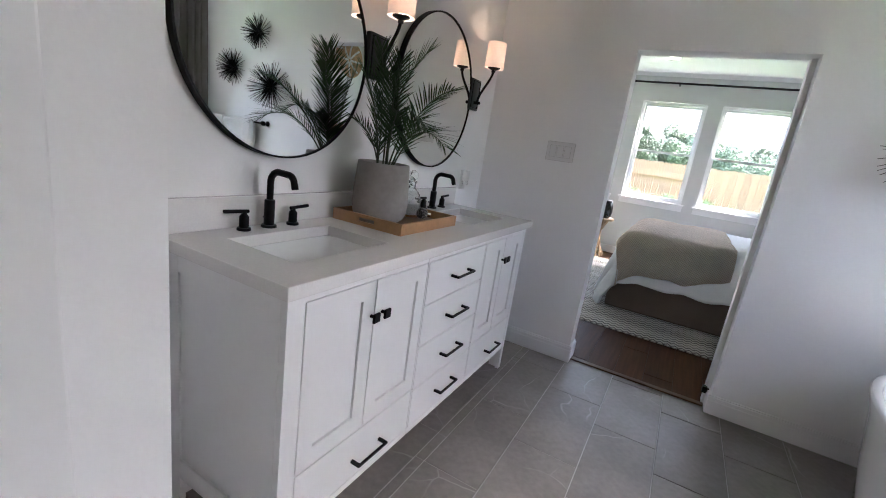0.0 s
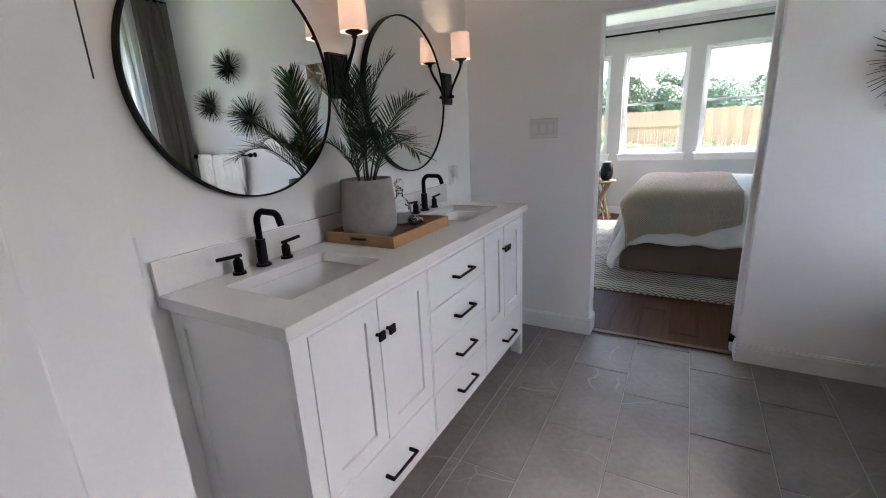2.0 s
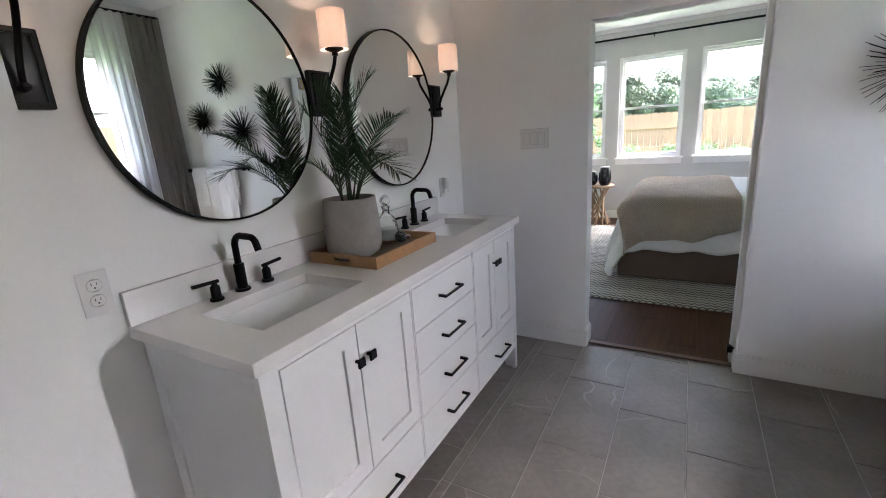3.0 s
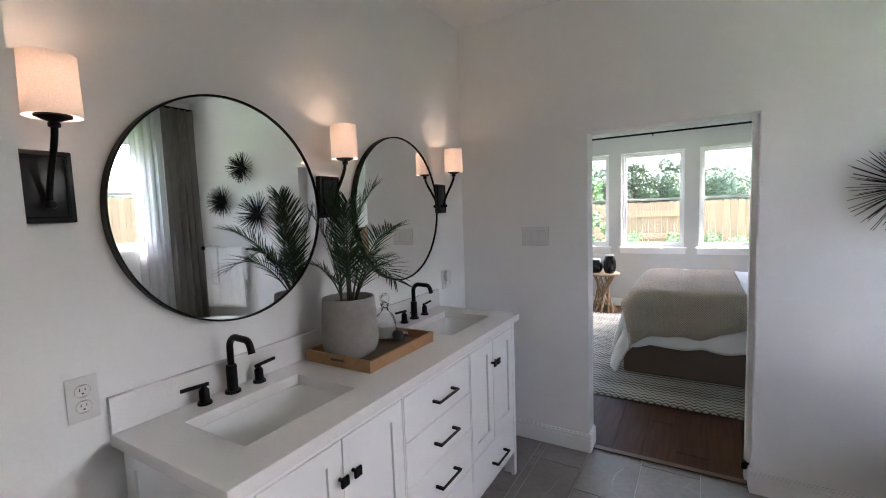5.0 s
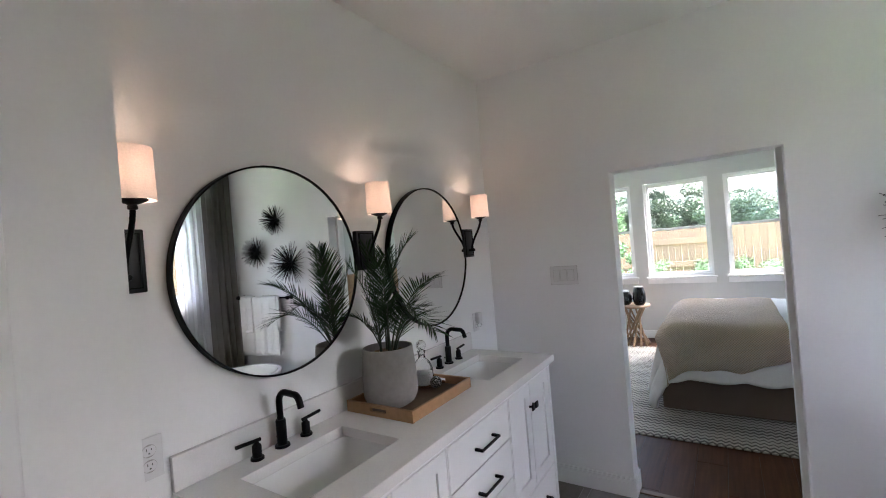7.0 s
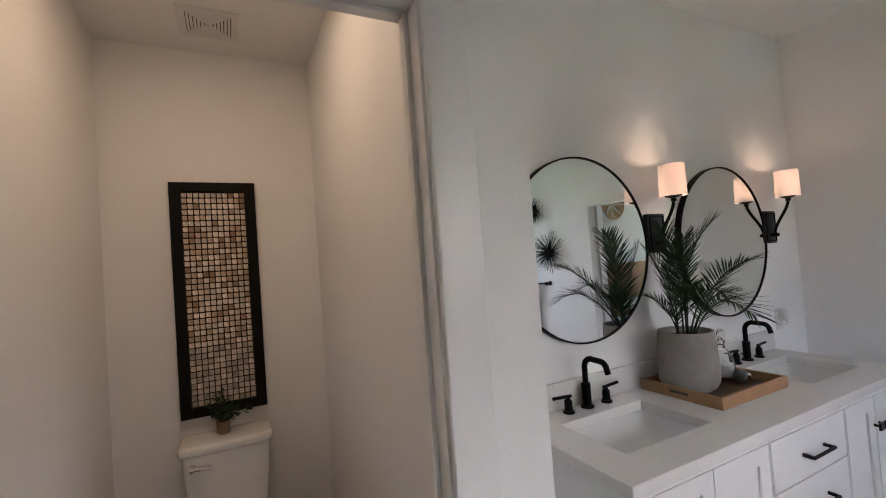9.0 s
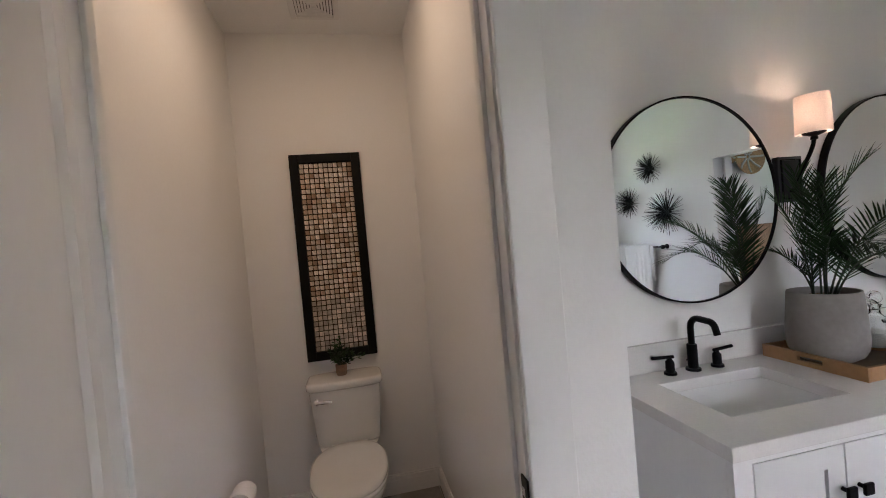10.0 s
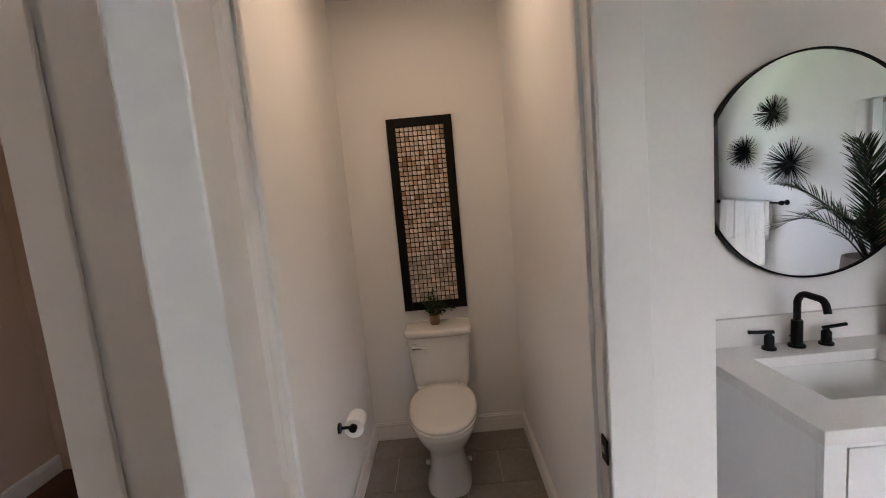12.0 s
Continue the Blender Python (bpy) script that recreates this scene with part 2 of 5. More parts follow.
SHADE = cloth_light("lamp_shade_linen", (0.80, 0.745, 0.715), 0.32)
CURTAIN = cloth_light("grey_curtain", (0.22, 0.20, 0.188), 0.16)
SHEER = cloth_light("pale_curtain", (0.62, 0.62, 0.63), 0.62)


def glow(name, color, strength):
    m = bpy.data.materials.new(name)
    m.use_nodes = True
    b = m.node_tree.nodes["Principled BSDF"]
    b.inputs["Base Color"].default_value = (*color, 1)
    b.inputs["Emission Color"].default_value = (*color, 1)
    b.inputs["Emission Strength"].default_value = strength
    return m


BULB = glow("bulb_glow", (1.0, 0.74, 0.50), 1.5)
CAN_GLOW = glow("can_light_glow", (1.0, 0.86, 0.68), 1.5)
MIRROR = bpy.data.materials.new("mirror_silver")
MIRROR.use_nodes = True
mb = MIRROR.node_tree.nodes["Principled BSDF"]
mb.inputs["Base Color"].default_value, mb.inputs["Metallic"].default_value, mb.inputs["Roughness"].default_value = (0.90, 0.92, 0.905, 1), 1.0, 0.004
GLASS = bpy.data.materials.new("clear_glass")
GLASS.use_nodes = True
gb = GLASS.node_tree.nodes["Principled BSDF"]
gb.inputs["Base Color"].default_value, gb.inputs["Roughness"].default_value, gb.inputs["Transmission Weight"].default_value, gb.inputs["IOR"].default_value = (0.97, 0.985, 0.98, 1), 0.01, 1.0, 1.45
PANE = bpy.data.materials.new("window_glass")
PANE.use_nodes = True
pn, pl, pb = nodes_of(PANE)
gl, tp, mx = pn.new("ShaderNodeBsdfGlossy"), pn.new("ShaderNodeBsdfTransparent"), pn.new("ShaderNodeMixShader")
gl.inputs["Roughness"].default_value, mx.inputs[0].default_value = 0.01, 0.05
pl.new(tp.outputs[0], mx.inputs[1]), pl.new(gl.outputs[0], mx.inputs[2]), pl.new(mx.outputs[0], pn["Material Output"].inputs["Surface"])


# ---- mesh helpers ----
def box(bm, x0, x1, y0, y1, z0, z1):
    vs = [bm.verts.new((x, y, z)) for z in (z0, z1) for x, y in ((x0, y0), (x1, y0), (x1, y1), (x0, y1))]
    for f in ((3, 2, 1, 0), (4, 5, 6, 7), (0, 1, 5, 4), (1, 2, 6, 5), (2, 3, 7, 6), (3, 0, 4, 7)):
        bm.faces.new([vs[i] for i in f])
    return bm


def soften(bm, width, segments=2):
    bmesh.ops.bevel(bm, geom=bm.edges[:], offset=width, offset_type='OFFSET', segments=segments, profile=0.5, affect='EDGES', clamp_overlap=True)
    return bm


def boxes(*dims, bevel=0.0):
    bm = bmesh.new()
    for d in dims:
        box(bm, *d)
    if bevel:
        soften(bm, bevel)
    return bm


def lathe(profile, steps=32, axis='Z', center=(0, 0, 0)):
    """A turned body: profile is a row of (radius, height)."""
    bm = bmesh.new()
    rings = []
    for r, h in profile:
        ring = []
        for i in range(steps):
            a = 2 * math.pi * i / steps
            p = (r * math.cos(a), r * math.sin(a), h)
            p = p if axis == 'Z' else (h, p[0], p[1]) if axis == 'X' else (p[1], h, p[0])
            ring.append(bm.verts.new(Vector(p) + Vector(center)))
        rings.append(ring)
    for a, b in zip(rings, rings[1:]):
        for i in range(steps):
            bm.faces.new((a[i], a[(i + 1) % steps], b[(i + 1) % steps], b[i]))
    bm.faces.new(rings[0][::-1]), bm.faces.new(rings[-1])
    bmesh.ops.recalc_face_normals(bm, faces=bm.faces[:])
    return bm


def tube(points, radius, steps=12, bm=None, taper=None):
    """A round bar along a row of points."""
    bm = bm or bmesh.new()
    pts = [Vector(p) for p in points]
    rings, up = [], None
    for i, p in enumerate(pts):
        d = (pts[min(i + 1, len(pts) - 1)] - pts[max(i - 1, 0)]).normalized()
        if up is None:
            up = d.orthogonal().normalized()
        up = (up - d * up.dot(d)).normalized()
        side = d.cross(up)
        r = radius if taper is None else radius * (1 + (taper - 1) * i / (len(pts) - 1))
        rings.append([bm.verts.new(p + r * (math.cos(2 * math.pi * k / steps) * up + math.sin(2 * math.pi * k / steps) * side)) for k in range(steps)])
    for a, b in zip(rings, rings[1:]):
        for k in range(steps):
            bm.faces.new((a[k], a[(k + 1) % steps], b[(k + 1) % steps], b[k]))
    bm.faces.new(rings[0][::-1]), bm.faces.new(rings[-1])
    return bm


def loft(rings, cap=(True, True)):
    bm = bmesh.new()
    vs = [[bm.verts.new(p) for p in r] for r in rings]
    n = len(vs[0])
    for a, b in zip(vs, vs[1:]):
        for k in range(n):
            bm.faces.new((a[k], a[(k + 1) % n], b[(k + 1) % n], b[k]))
    if cap[0]:
        bm.faces.new(vs[0][::-1])
    if cap[1]:
        bm.faces.new(vs[-1])
    bmesh.ops.recalc_face_normals(bm, faces=bm.faces[:])
    return bm


def super_ring(cx, cy, z, a, b, power=2.0, steps=40, lean=0.0):
    """A rounded outline; lean makes the +x end narrower."""
    out = []
    for i in range(steps):
        t = 2 * math.pi * i / steps
        c, s = math.cos(t), math.sin(t)
        x = math.copysign(abs(c) ** (2 / power), c)
        y = math.copysign(abs(s) ** (2 / power), s)
        out.append((cx + a * x, cy + b * y * (1 - lean * x), z))
    return out


def as_mesh(name, bm, material, smooth=False, angle=40):
    me = bpy.data.meshes.new(name)
    bm.to_mesh(me)
    bm.free()
    if material:
        me.materials.append(material)
    if smooth:
        for p in me.polygons:
            p.use_smooth = True
        me.set_sharp_from_angle(angle=radians(angle))
    return me


def thing(name, label, category, place=(0, 0, 0), turn=0, group="", kind=""):
    ob = new(name)
    ob.matrix_basis = pose(*place, 0, 0, turn)
    return tagged(ob, label, category, group, kind)


def part(name, bm, material, parent, label="", smooth=False, angle=40):
    ob = new(name, as_mesh(name, bm, material, smooth, angle))
    ob.parent = parent
    return tagged(ob, label)


def single(name, bm, material, label, category, group="", kind="", smooth=False, place=None, angle=40):
    ob = new(name, as_mesh(name, bm, material, smooth, angle))
    if place:
        ob.location = place
    return tagged(ob, label, category, group, kind)


def structure(name, bm, material, label, category="", smooth=False):
    return single(name, bm, material, label, category or name.split("_")[0], kind="structure", smooth=smooth)


def wall_with_holes(axis, v0, v1, a0, a1, z0, z1, holes):
    """A wall between v0 and v1 on its thin axis, a0 to a1 along, with (a, b, bottom, top) openings."""
    bm = bmesh.new()
    cuts = sorted({a0, a1, *[h[0] for h in holes], *[h[1] for h in holes]})
    for p, q in zip(cuts, cuts[1:]):
        mid = (p + q) / 2
        spans = [(z0, z1)]
        for h in holes:
            if h[0] < mid < h[1]:
                spans = [s for lo, hi in spans for s in ((lo, h[2]), (h[3], hi)) if s[1] - s[0] > 1e-4]
        for lo, hi in spans:
            if axis == 'x':
                box(bm, v0, v1, p, q, lo, hi)
            else:
                box(bm, p, q, v0, v1, lo, hi)
    bmesh.ops.remove_doubles(bm, verts=bm.verts[:], dist=1e-5)
    seen_faces = {}
    for f in bm.faces:
        seen_faces.setdefault(tuple(round(c, 4) for c in f.calc_center_median()), []).append(f)
    bmesh.ops.delete(bm, geom=[f for fs in seen_faces.values() if len(fs) > 1 for f in fs], context='FACES')
    return bm


# ---- structure: bathroom, toilet room, closet, bedroom ----
WX, N, N2, EX, SY, CZ = -0.81, 3.515, 3.655, 2.45, -2.2, 2.757
BN, BCZ = 7.855, 2.70
DOOR = (0.037, 0.872, 0.0, 1.975)
JL, JR, HEAD = 0.100, 0.826, 2.085
WIN_Z = (0.915, 2.31)
WINS = [(-2.12, -1.50), (-1.40, -0.574), (-0.395, 0.437), (0.617, 1.449)]
TUB_WINS = [(2.08, 3.05)]
TZ = (1.28, 2.35)

structure("wall_west", boxes((WX - 0.14, WX, 1.078, N, 0, CZ)), PAINT, "white textured plaster wall behind the double vanity", "wall")
structure("wall_north", wall_with_holes('y', N, N2, WX - 0.14, EX + 0.14, 0, CZ, [DOOR]), PAINT, "white textured wall with a cased-free bedroom opening", "wall")
structure("wall_east", wall_with_holes('x', EX, EX + 0.14, SY, N, 0, CZ, [(a, b, *TZ) for a, b in TUB_WINS]), PAINT, "white wall with high windows above the bathtub", "wall")
structure("wall_south", boxes((-2.14, EX + 0.14, SY - 0.14, SY, 0, CZ)), PAINT, "plain white wall closing the bathroom", "wall")
structure("wall_toilet_front", wall_with_holes('x', -0.310, -0.220, SY, 0.93, 0, CZ, [(JL - 0.02, JR + 0.02, 0, HEAD + 0.02), (-1.25, -0.36, 0, HEAD + 0.02)]), PAINT, "white wall with the toilet room and closet doorways", "wall")
structure("wall_toilet_north", boxes((-2.0, -0.220, 0.93, 1.078, 0, CZ)), PAINT, "white wall between toilet room and vanity recess", "wall")
structure("wall_toilet_back", boxes((-2.14, -2.0, SY, 1.078, 0, CZ)), PAINT, "white wall behind the toilet", "wall")
structure("wall_toilet_south", boxes((-2.0, -0.310, -0.19, -0.07, 0, CZ)), PAINT, "white side wall of the toilet room", "wall")
# thin reddish brown sheets over the closet's white south and back walls
structure("wall_closet_lining", boxes((-1.996, -0.345, -2.196, -2.17, 0.004, CZ - 0.004), (-1.996, -1.97, -2.17, -0.194, 0.004, CZ - 0.004)), CLOSET_BROWN, "reddish brown lining over the closet walls", "wall")
structure("ceiling", boxes((-2.14, EX + 0.14, SY - 0.14, N2, CZ, CZ + 0.1)), CEIL, "white textured ceiling over bathroom and toilet room", "ceiling")
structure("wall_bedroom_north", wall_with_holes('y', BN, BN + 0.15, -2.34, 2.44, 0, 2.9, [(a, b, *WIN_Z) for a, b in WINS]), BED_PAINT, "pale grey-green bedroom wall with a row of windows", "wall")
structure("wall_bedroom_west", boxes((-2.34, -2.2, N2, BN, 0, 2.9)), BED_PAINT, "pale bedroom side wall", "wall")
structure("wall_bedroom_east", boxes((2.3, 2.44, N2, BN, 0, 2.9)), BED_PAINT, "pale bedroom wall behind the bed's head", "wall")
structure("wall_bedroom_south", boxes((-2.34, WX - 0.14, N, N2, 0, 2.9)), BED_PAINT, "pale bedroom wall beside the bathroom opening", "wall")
structure("ceiling_bedroom", boxes((-2.2, 2.3, N2, BN, BCZ, BCZ + 0.1), (-2.2, 2.3, BN - 0.035, BN, BCZ - 0.05, BCZ)), CEIL, "white bedroom ceiling with a slim edge moulding", "ceiling")
structure("floor_closet", boxes((-2.0, -0.340, SY, -0.19, -0.1, 0.0), (-0.340, -0.26, -1.25, -0.36, -0.1, 0.0)), PLANK, "dark wooden closet floor", "floor")


def base_run(x0, x1, y0, y1, nx, ny):
    """Baseboard along a wall line, proud towards (nx, ny)."""
    bm = bmesh.new()
    for t, z0, z1 in ((0.015, 0.0, 0.083), (0.012, 0.083, 0.089), (0.0145, 0.089, 0.106), (0.008, 0.106, 0.115)):
        if nx:
            box(bm, *sorted((x0, x0 + nx * t)), y0, y1, z0, z1)
        else:
            box(bm, x0, x1, *sorted((y0, y0 + ny * t)), z0, z1)
    return structure("baseboard", bm, TRIM, "white stepped wooden baseboard along the wall", "baseboard")


base_run(WX + 0.016, DOOR[0] + 0.013, N, N, 0, -1)
base_run(DOOR[1] - 0.013, EX, N, N, 0, -1)
base_run(DOOR[0], DOOR[0], N, N2, 1, 0)
base_run(DOOR[1], DOOR[1], N, N2, -1, 0)
base_run(WX, WX, 1.078, N, 1, 0)
base_run(EX, EX, SY, N - 0.016, -1, 0)
base_run(-1.984, -0.322, 0.93, 0.93, 0, -1)
base_run(-2.0, -2.0, -0.07, 0.93, 1, 0)
base_run(-1.984, -0.322, -0.07, -0.07, 0, 1)
base_run(-1.97, -0.39, -2.17, -2.17, 0, 1)
base_run(-2.2, 2.3, BN, BN, 0, -1)


def door_casing(name, y0, y1, top, label):
    """Jambs, stops and flat casing of a doorway in the toilet room's front wall."""
    t = thing(name, label, "door frame", kind="structure")
    w = 0.102
    for s, y in ((-1, y0), (1, y1)):
        part("jamb", boxes((-0.311, -0.219, *sorted((y, y + s * 0.02)), 0, top + 0.02), bevel=0.002), TRIM, t)
        part("stop", boxes((-0.290, -0.262, *sorted((y, y - s * 0.011)), 0, top), bevel=0.002), TRIM, t)
        for x0, x1 in ((-0.219, -0.204), (-0.320, -0.311)):
            part("casing", boxes((x0, x1, *sorted((y + s * 0.006, y + s * (0.006 + w))), 0, top + 0.006), bevel=0.004), TRIM, t)
    part("head_jamb", boxes((-0.311, -0.219, y0, y1, top, top + 0.02), bevel=0.002), TRIM, t)
    part("head_stop", boxes((-0.290, -0.262, y0 + 0.011, y1 - 0.011, top - 0.011, top), bevel=0.002), TRIM, t)
    for x0, x1 in ((-0.219, -0.203), (-0.321, -0.311)):
        part("head_casing", boxes((x0, x1, y0 - w - 0.006, y1 + w + 0.006, top + 0.006, top + 0.006 + w), bevel=0.004), TRIM, t)
    return t


dc = door_casing("door_frame_1", JL, JR, HEAD, "white painted door frame of the toilet room")
strike = part("strike_plate", boxes((-0.240, -0.207, JR - 0.004, JR + 0.001, 0.945, 1.005), bevel=0.0015), BLACK, dc, "black strike plate")
part("strike_hole", boxes((-0.232, -0.217, JR - 0.0055, JR - 0.0035, 0.965, 0.985)), CHROME, strike)
door_casing("door_frame_2", -1.23, -0.38, HEAD, "white door frame of the dim closet")


# open two-panel door of the toilet room
leaf = thing("door_1", "open white two-panel door of the toilet room", "door", (-0.205, 0.108, 0.012), 22, kind="structure")
LW, LT, LH = 0.707, 0.035, 2.05
RAILS = ((0.0, 0.24), (0.90, 1.035), (LH - 0.115, LH))
part("stile", boxes((0, 0.115, -LT, 0, 0, LH), bevel=0.002), TRIM, leaf)
part("stile", boxes((LW - 0.115, LW, -LT, 0, 0, LH), bevel=0.002), TRIM, leaf)
for a, b in RAILS:
    part("rail", boxes((0.115, LW - 0.115, -LT, 0, a, b), bevel=0.001), TRIM, leaf)
for (_, a), (b, _) in zip(RAILS, RAILS[1:]):
    bm = boxes((0.115, LW - 0.115, -LT + 0.011, -0.011, a, b))
    part("panel", bm, TRIM, leaf)
    for y_out, y_in in ((-0.001, -0.0105), (-LT + 0.001, -LT + 0.0105)):
        bm = bmesh.new()
        outer = [(0.115, a), (LW - 0.115, a), (LW - 0.115, b), (0.115, b)]
        inner = [(0.133, a + 0.018), (LW - 0.133, a + 0.018), (LW - 0.133, b - 0.018), (0.133, b - 0.018)]
        vo = [bm.verts.new((x, y_out, z)) for x, z in outer]
        vi = [bm.verts.new((x, y_in, z)) for x, z in inner]
        for i in range(4):
            bm.faces.new((vo[i], vo[(i + 1) % 4], vi[(i + 1) % 4], vi[i]))
        part("bead", bm, TRIM, leaf)
part("lever_handle", tube([(LW - 0.06, 0.0, 0.99), (LW - 0.06, -LT - 0.05, 0.99), (LW - 0.16, -LT - 0.05, 0.99)], 0.008), BLACK, leaf, "black lever handle")


def window(name, axis, v, a0, a1, z0, z1, inward, label):
    """A single-hung white window set in the wall's outer half; inward: +1 or -1 towards the room along the thin axis."""
    t = thing(name, label, "window", kind="structure")

    def bx(d0, d1, p, q, lo, hi):
        lo_d, hi_d = sorted((v - inward * d0, v - inward * d1))
        return (lo_d, hi_d, p, q, lo, hi) if axis == 'x' else (p, q, lo_d, hi_d, lo, hi)
    f, mid = 0.035, (z0 + z1) / 2
    for p, q, lo, hi in ((a0, a0 + f, z0, z1), (a1 - f, a1, z0, z1), (a0 + f, a1 - f, z0, z0 + f), (a0 + f, a1 - f, z1 - f, z1)):
        part("window_frame", boxes(bx(0.05, 0.13, p, q, lo, hi), bevel=0.002), TRIM, t)
    for k, (lo, hi, d0, d1) in enumerate(((z0 + f, mid + 0.012, 0.062, 0.09), (mid - 0.012, z1 - f, 0.092, 0.12))):
        s = 0.028
        b0, b1 = a0 + f, a1 - f
        sash = part("sash", boxes(bx(d0, d1, b0, b0 + s, lo, hi), bx(d0, d1, b1 - s, b1, lo, hi), bx(d0, d1, b0 + s, b1 - s, lo, lo + s), bx(d0, d1, b0 + s, b1 - s, hi - s, hi)), TRIM, t)
        pane = part("pane", boxes(bx((d0 + d1) / 2 - 0.002, (d0 + d1) / 2 + 0.002, b0 + s - 0.004, b1 - s + 0.004, lo + s - 0.004, hi - s + 0.004)), PANE, sash)
        pane.visible_shadow = False
    part("window_sill", boxes(bx(-0.035, 0.05, a0 - 0.035, a1 + 0.035, z0 - 0.022, z0 - 0.001), bevel=0.003), TRIM, t)
    part("apron", boxes(bx(-0.014, -0.001, a0 - 0.02, a1 + 0.02, z0 - 0.10, z0 - 0.023), bevel=0.002), TRIM, t)
    return t


for i, (a, b) in enumerate(WINS):
    window("window_%d" % (i + 1), 'y', BN, a, b, *WIN_Z, -1, "white single-hung bedroom window looking on a cedar fence")
for i, (a, b) in enumerate(TUB_WINS):
    window("window_%d" % (i + 5), 'x', EX, a, b, *TZ, -1, "white high window above the freestanding bathtub")

structure("trim", boxes((0.845, 0.8715, N2 - 0.05, N2 + 0.02, 0.0, 1.9745), bevel=0.002), TRIM, "white door stop trim in the bedroom opening", "trim")

# threshold and door stop
structure("threshold", boxes((DOOR[0] + 0.016, DOOR[1] - 0.016, N + 0.045, N + 0.085, 0.001, 0.012), bevel=0.003), DARK_OAK, "brown wooden threshold strip between tile and wood", "threshold")
stop = thing("door_stop", "small black door stop at the foot of the doorway", "door stop", (DOOR[1] - 0.014, N + 0.085, 0.10))
part("stop_body", boxes((-0.03, -0.004, -0.02, 0.02, -0.02, 0.02), bevel=0.004), BLACK, stop)
part("stop_base", boxes((-0.004, 0.014, -0.012, 0.012, -0.012, 0.012), bevel=0.002), BLACK, stop)


# ---- vanity ----
VF = -0.285
van = thing("vanity_cabinet", "white shaker double vanity with black pulls under the quartz top", "vanity cabinet")
Y0, Y1, ZB, ZT = 1.383, 3.107, 0.15, 0.905
body = part("body", boxes((WX + 0.016, VF - 0.022, Y0 + 0.02, Y1 - 0.02, ZB, ZT - 0.14)), CABINET, van)
# face members
for a, b in ((Y0, 1.440), (2.030, 2.037), (2.549, 2.557), (3.073, Y1)):
    part("face_stile", boxes((VF - 0.022, VF, a, b, ZB if a not in (Y0, 3.073) else 0.0, ZT), bevel=0.0012), CABINET, van)
for a, b in ((1.440, 2.030), (2.037, 2.549), (2.557, 3.073)):
    part("face_rail", boxes((VF - 0.022, VF - 0.001, a, b, 0.880, ZT), bevel=0.0008), CABINET, van)
    part("face_rail", boxes((VF - 0.022, VF - 0.001, a, b, ZB - 0.01, 0.166), bevel=0.0008), CABINET, van)
for a, b in ((1.440, 2.030), (2.557, 3.073)):
    part("face_rail", boxes((VF - 0.022, VF - 0.001, a, b, 0.3535, 0.3600), bevel=0.0006), CABINET, van)
# sides with a recessed panel
for y, s in ((Y0, 1), (Y1, -1)):
    for x0, x1, z0, z1, d in ((WX + 0.016, WX + 0.07, 0.0, ZT, 0.0), (VF - 0.07, VF - 0.0225, 0.0, ZT, 0.0), (WX + 0.07, VF - 0.07, ZT - 0.06, ZT, 0.0), (WX + 0.07, VF - 0.07, ZB - 0.02, ZB + 0.05, 0.0)):
        part("side_member", boxes((x0, x1, *sorted((y, y + s * 0.02)), z0, z1), bevel=0.0012), CABINET, van)
    part("side_panel", boxes((WX + 0.07, VF - 0.07, *sorted((y + s * 0.007, y + s * 0.018)), ZB + 0.05, ZT - 0.06)), CABINET, van)


def pull(parent, y, z):
    bm = tube([(VF + 0.034, y - 0.078, z), (VF + 0.034, y + 0.078, z)], 0.0055, 4)
    box(bm, VF - 0.001, VF + 0.034, y - 0.078, y - 0.068, z - 0.005, z + 0.005)
    box(bm, VF - 0.001, VF + 0.034, y + 0.068, y + 0.078, z - 0.005, z + 0.005)
    return part("pull_handle", bm, BLACK, parent, "square black bar pull")


def knob(parent, y, z):
    k = part("knob", lathe([(0.006, VF - 0.001), (0.005, VF + 0.018)], 12, 'X', (0, y, z)), BLACK, parent, "square black knob")
    part("knob_face", boxes((VF + 0.018, VF + 0.027, y - 0.0155, y + 0.0155, z - 0.0155, z + 0.0155), bevel=0.003), BLACK, k)


def shaker_door(a, b, z0, z1, knob_at):
    g, w = 0.0022, 0.056
    a, b = a + g, b - g
    d = part("door", boxes((VF - 0.020, VF, a, a + w, z0, z1), (VF - 0.020, VF, b - w, b, z0, z1), (VF - 0.020, VF, a + w, b - w, z0, z0 + w), (VF - 0.020, VF, a + w, b - w, z1 - w, z1)), CABINET, van)
    part("door_panel", boxes((VF - 0.018, VF - 0.009, a + w - 0.001, b - w + 0.001, z0 + w - 0.001, z1 - w + 0.001)), CABINET, d)
    knob(d, knob_at, 0.763)


shaker_door(1.442, 1.728, 0.362, 0.878, 1.713)
shaker_door(1.729, 2.028, 0.362, 0.878, 1.768)
shaker_door(2.559, 2.806, 0.362, 0.878, 2.790)
shaker_door(2.807, 3.071, 0.362, 0.878, 2.833)
for z0, z1 in ((0.706, 0.877), (0.531, 0.702), (0.343, 0.527), (0.170, 0.339)):
    d = part("drawer_front", boxes((VF - 0.020, VF, 2.0405, 2.5455, z0, z1), bevel=0.0012), CABINET, van)
    pull(d, 2.305, (z0 + z1) / 2 - 0.002)
for a, b in ((1.4435, 2.0265), (2.5605, 3.0695)):
    d = part("drawer_front", boxes((VF - 0.020, VF, a, b, 0.170, 0.350), bevel=0.0012), CABINET, van)
    pull(d, (a + b) / 2 + 0.03, 0.240)

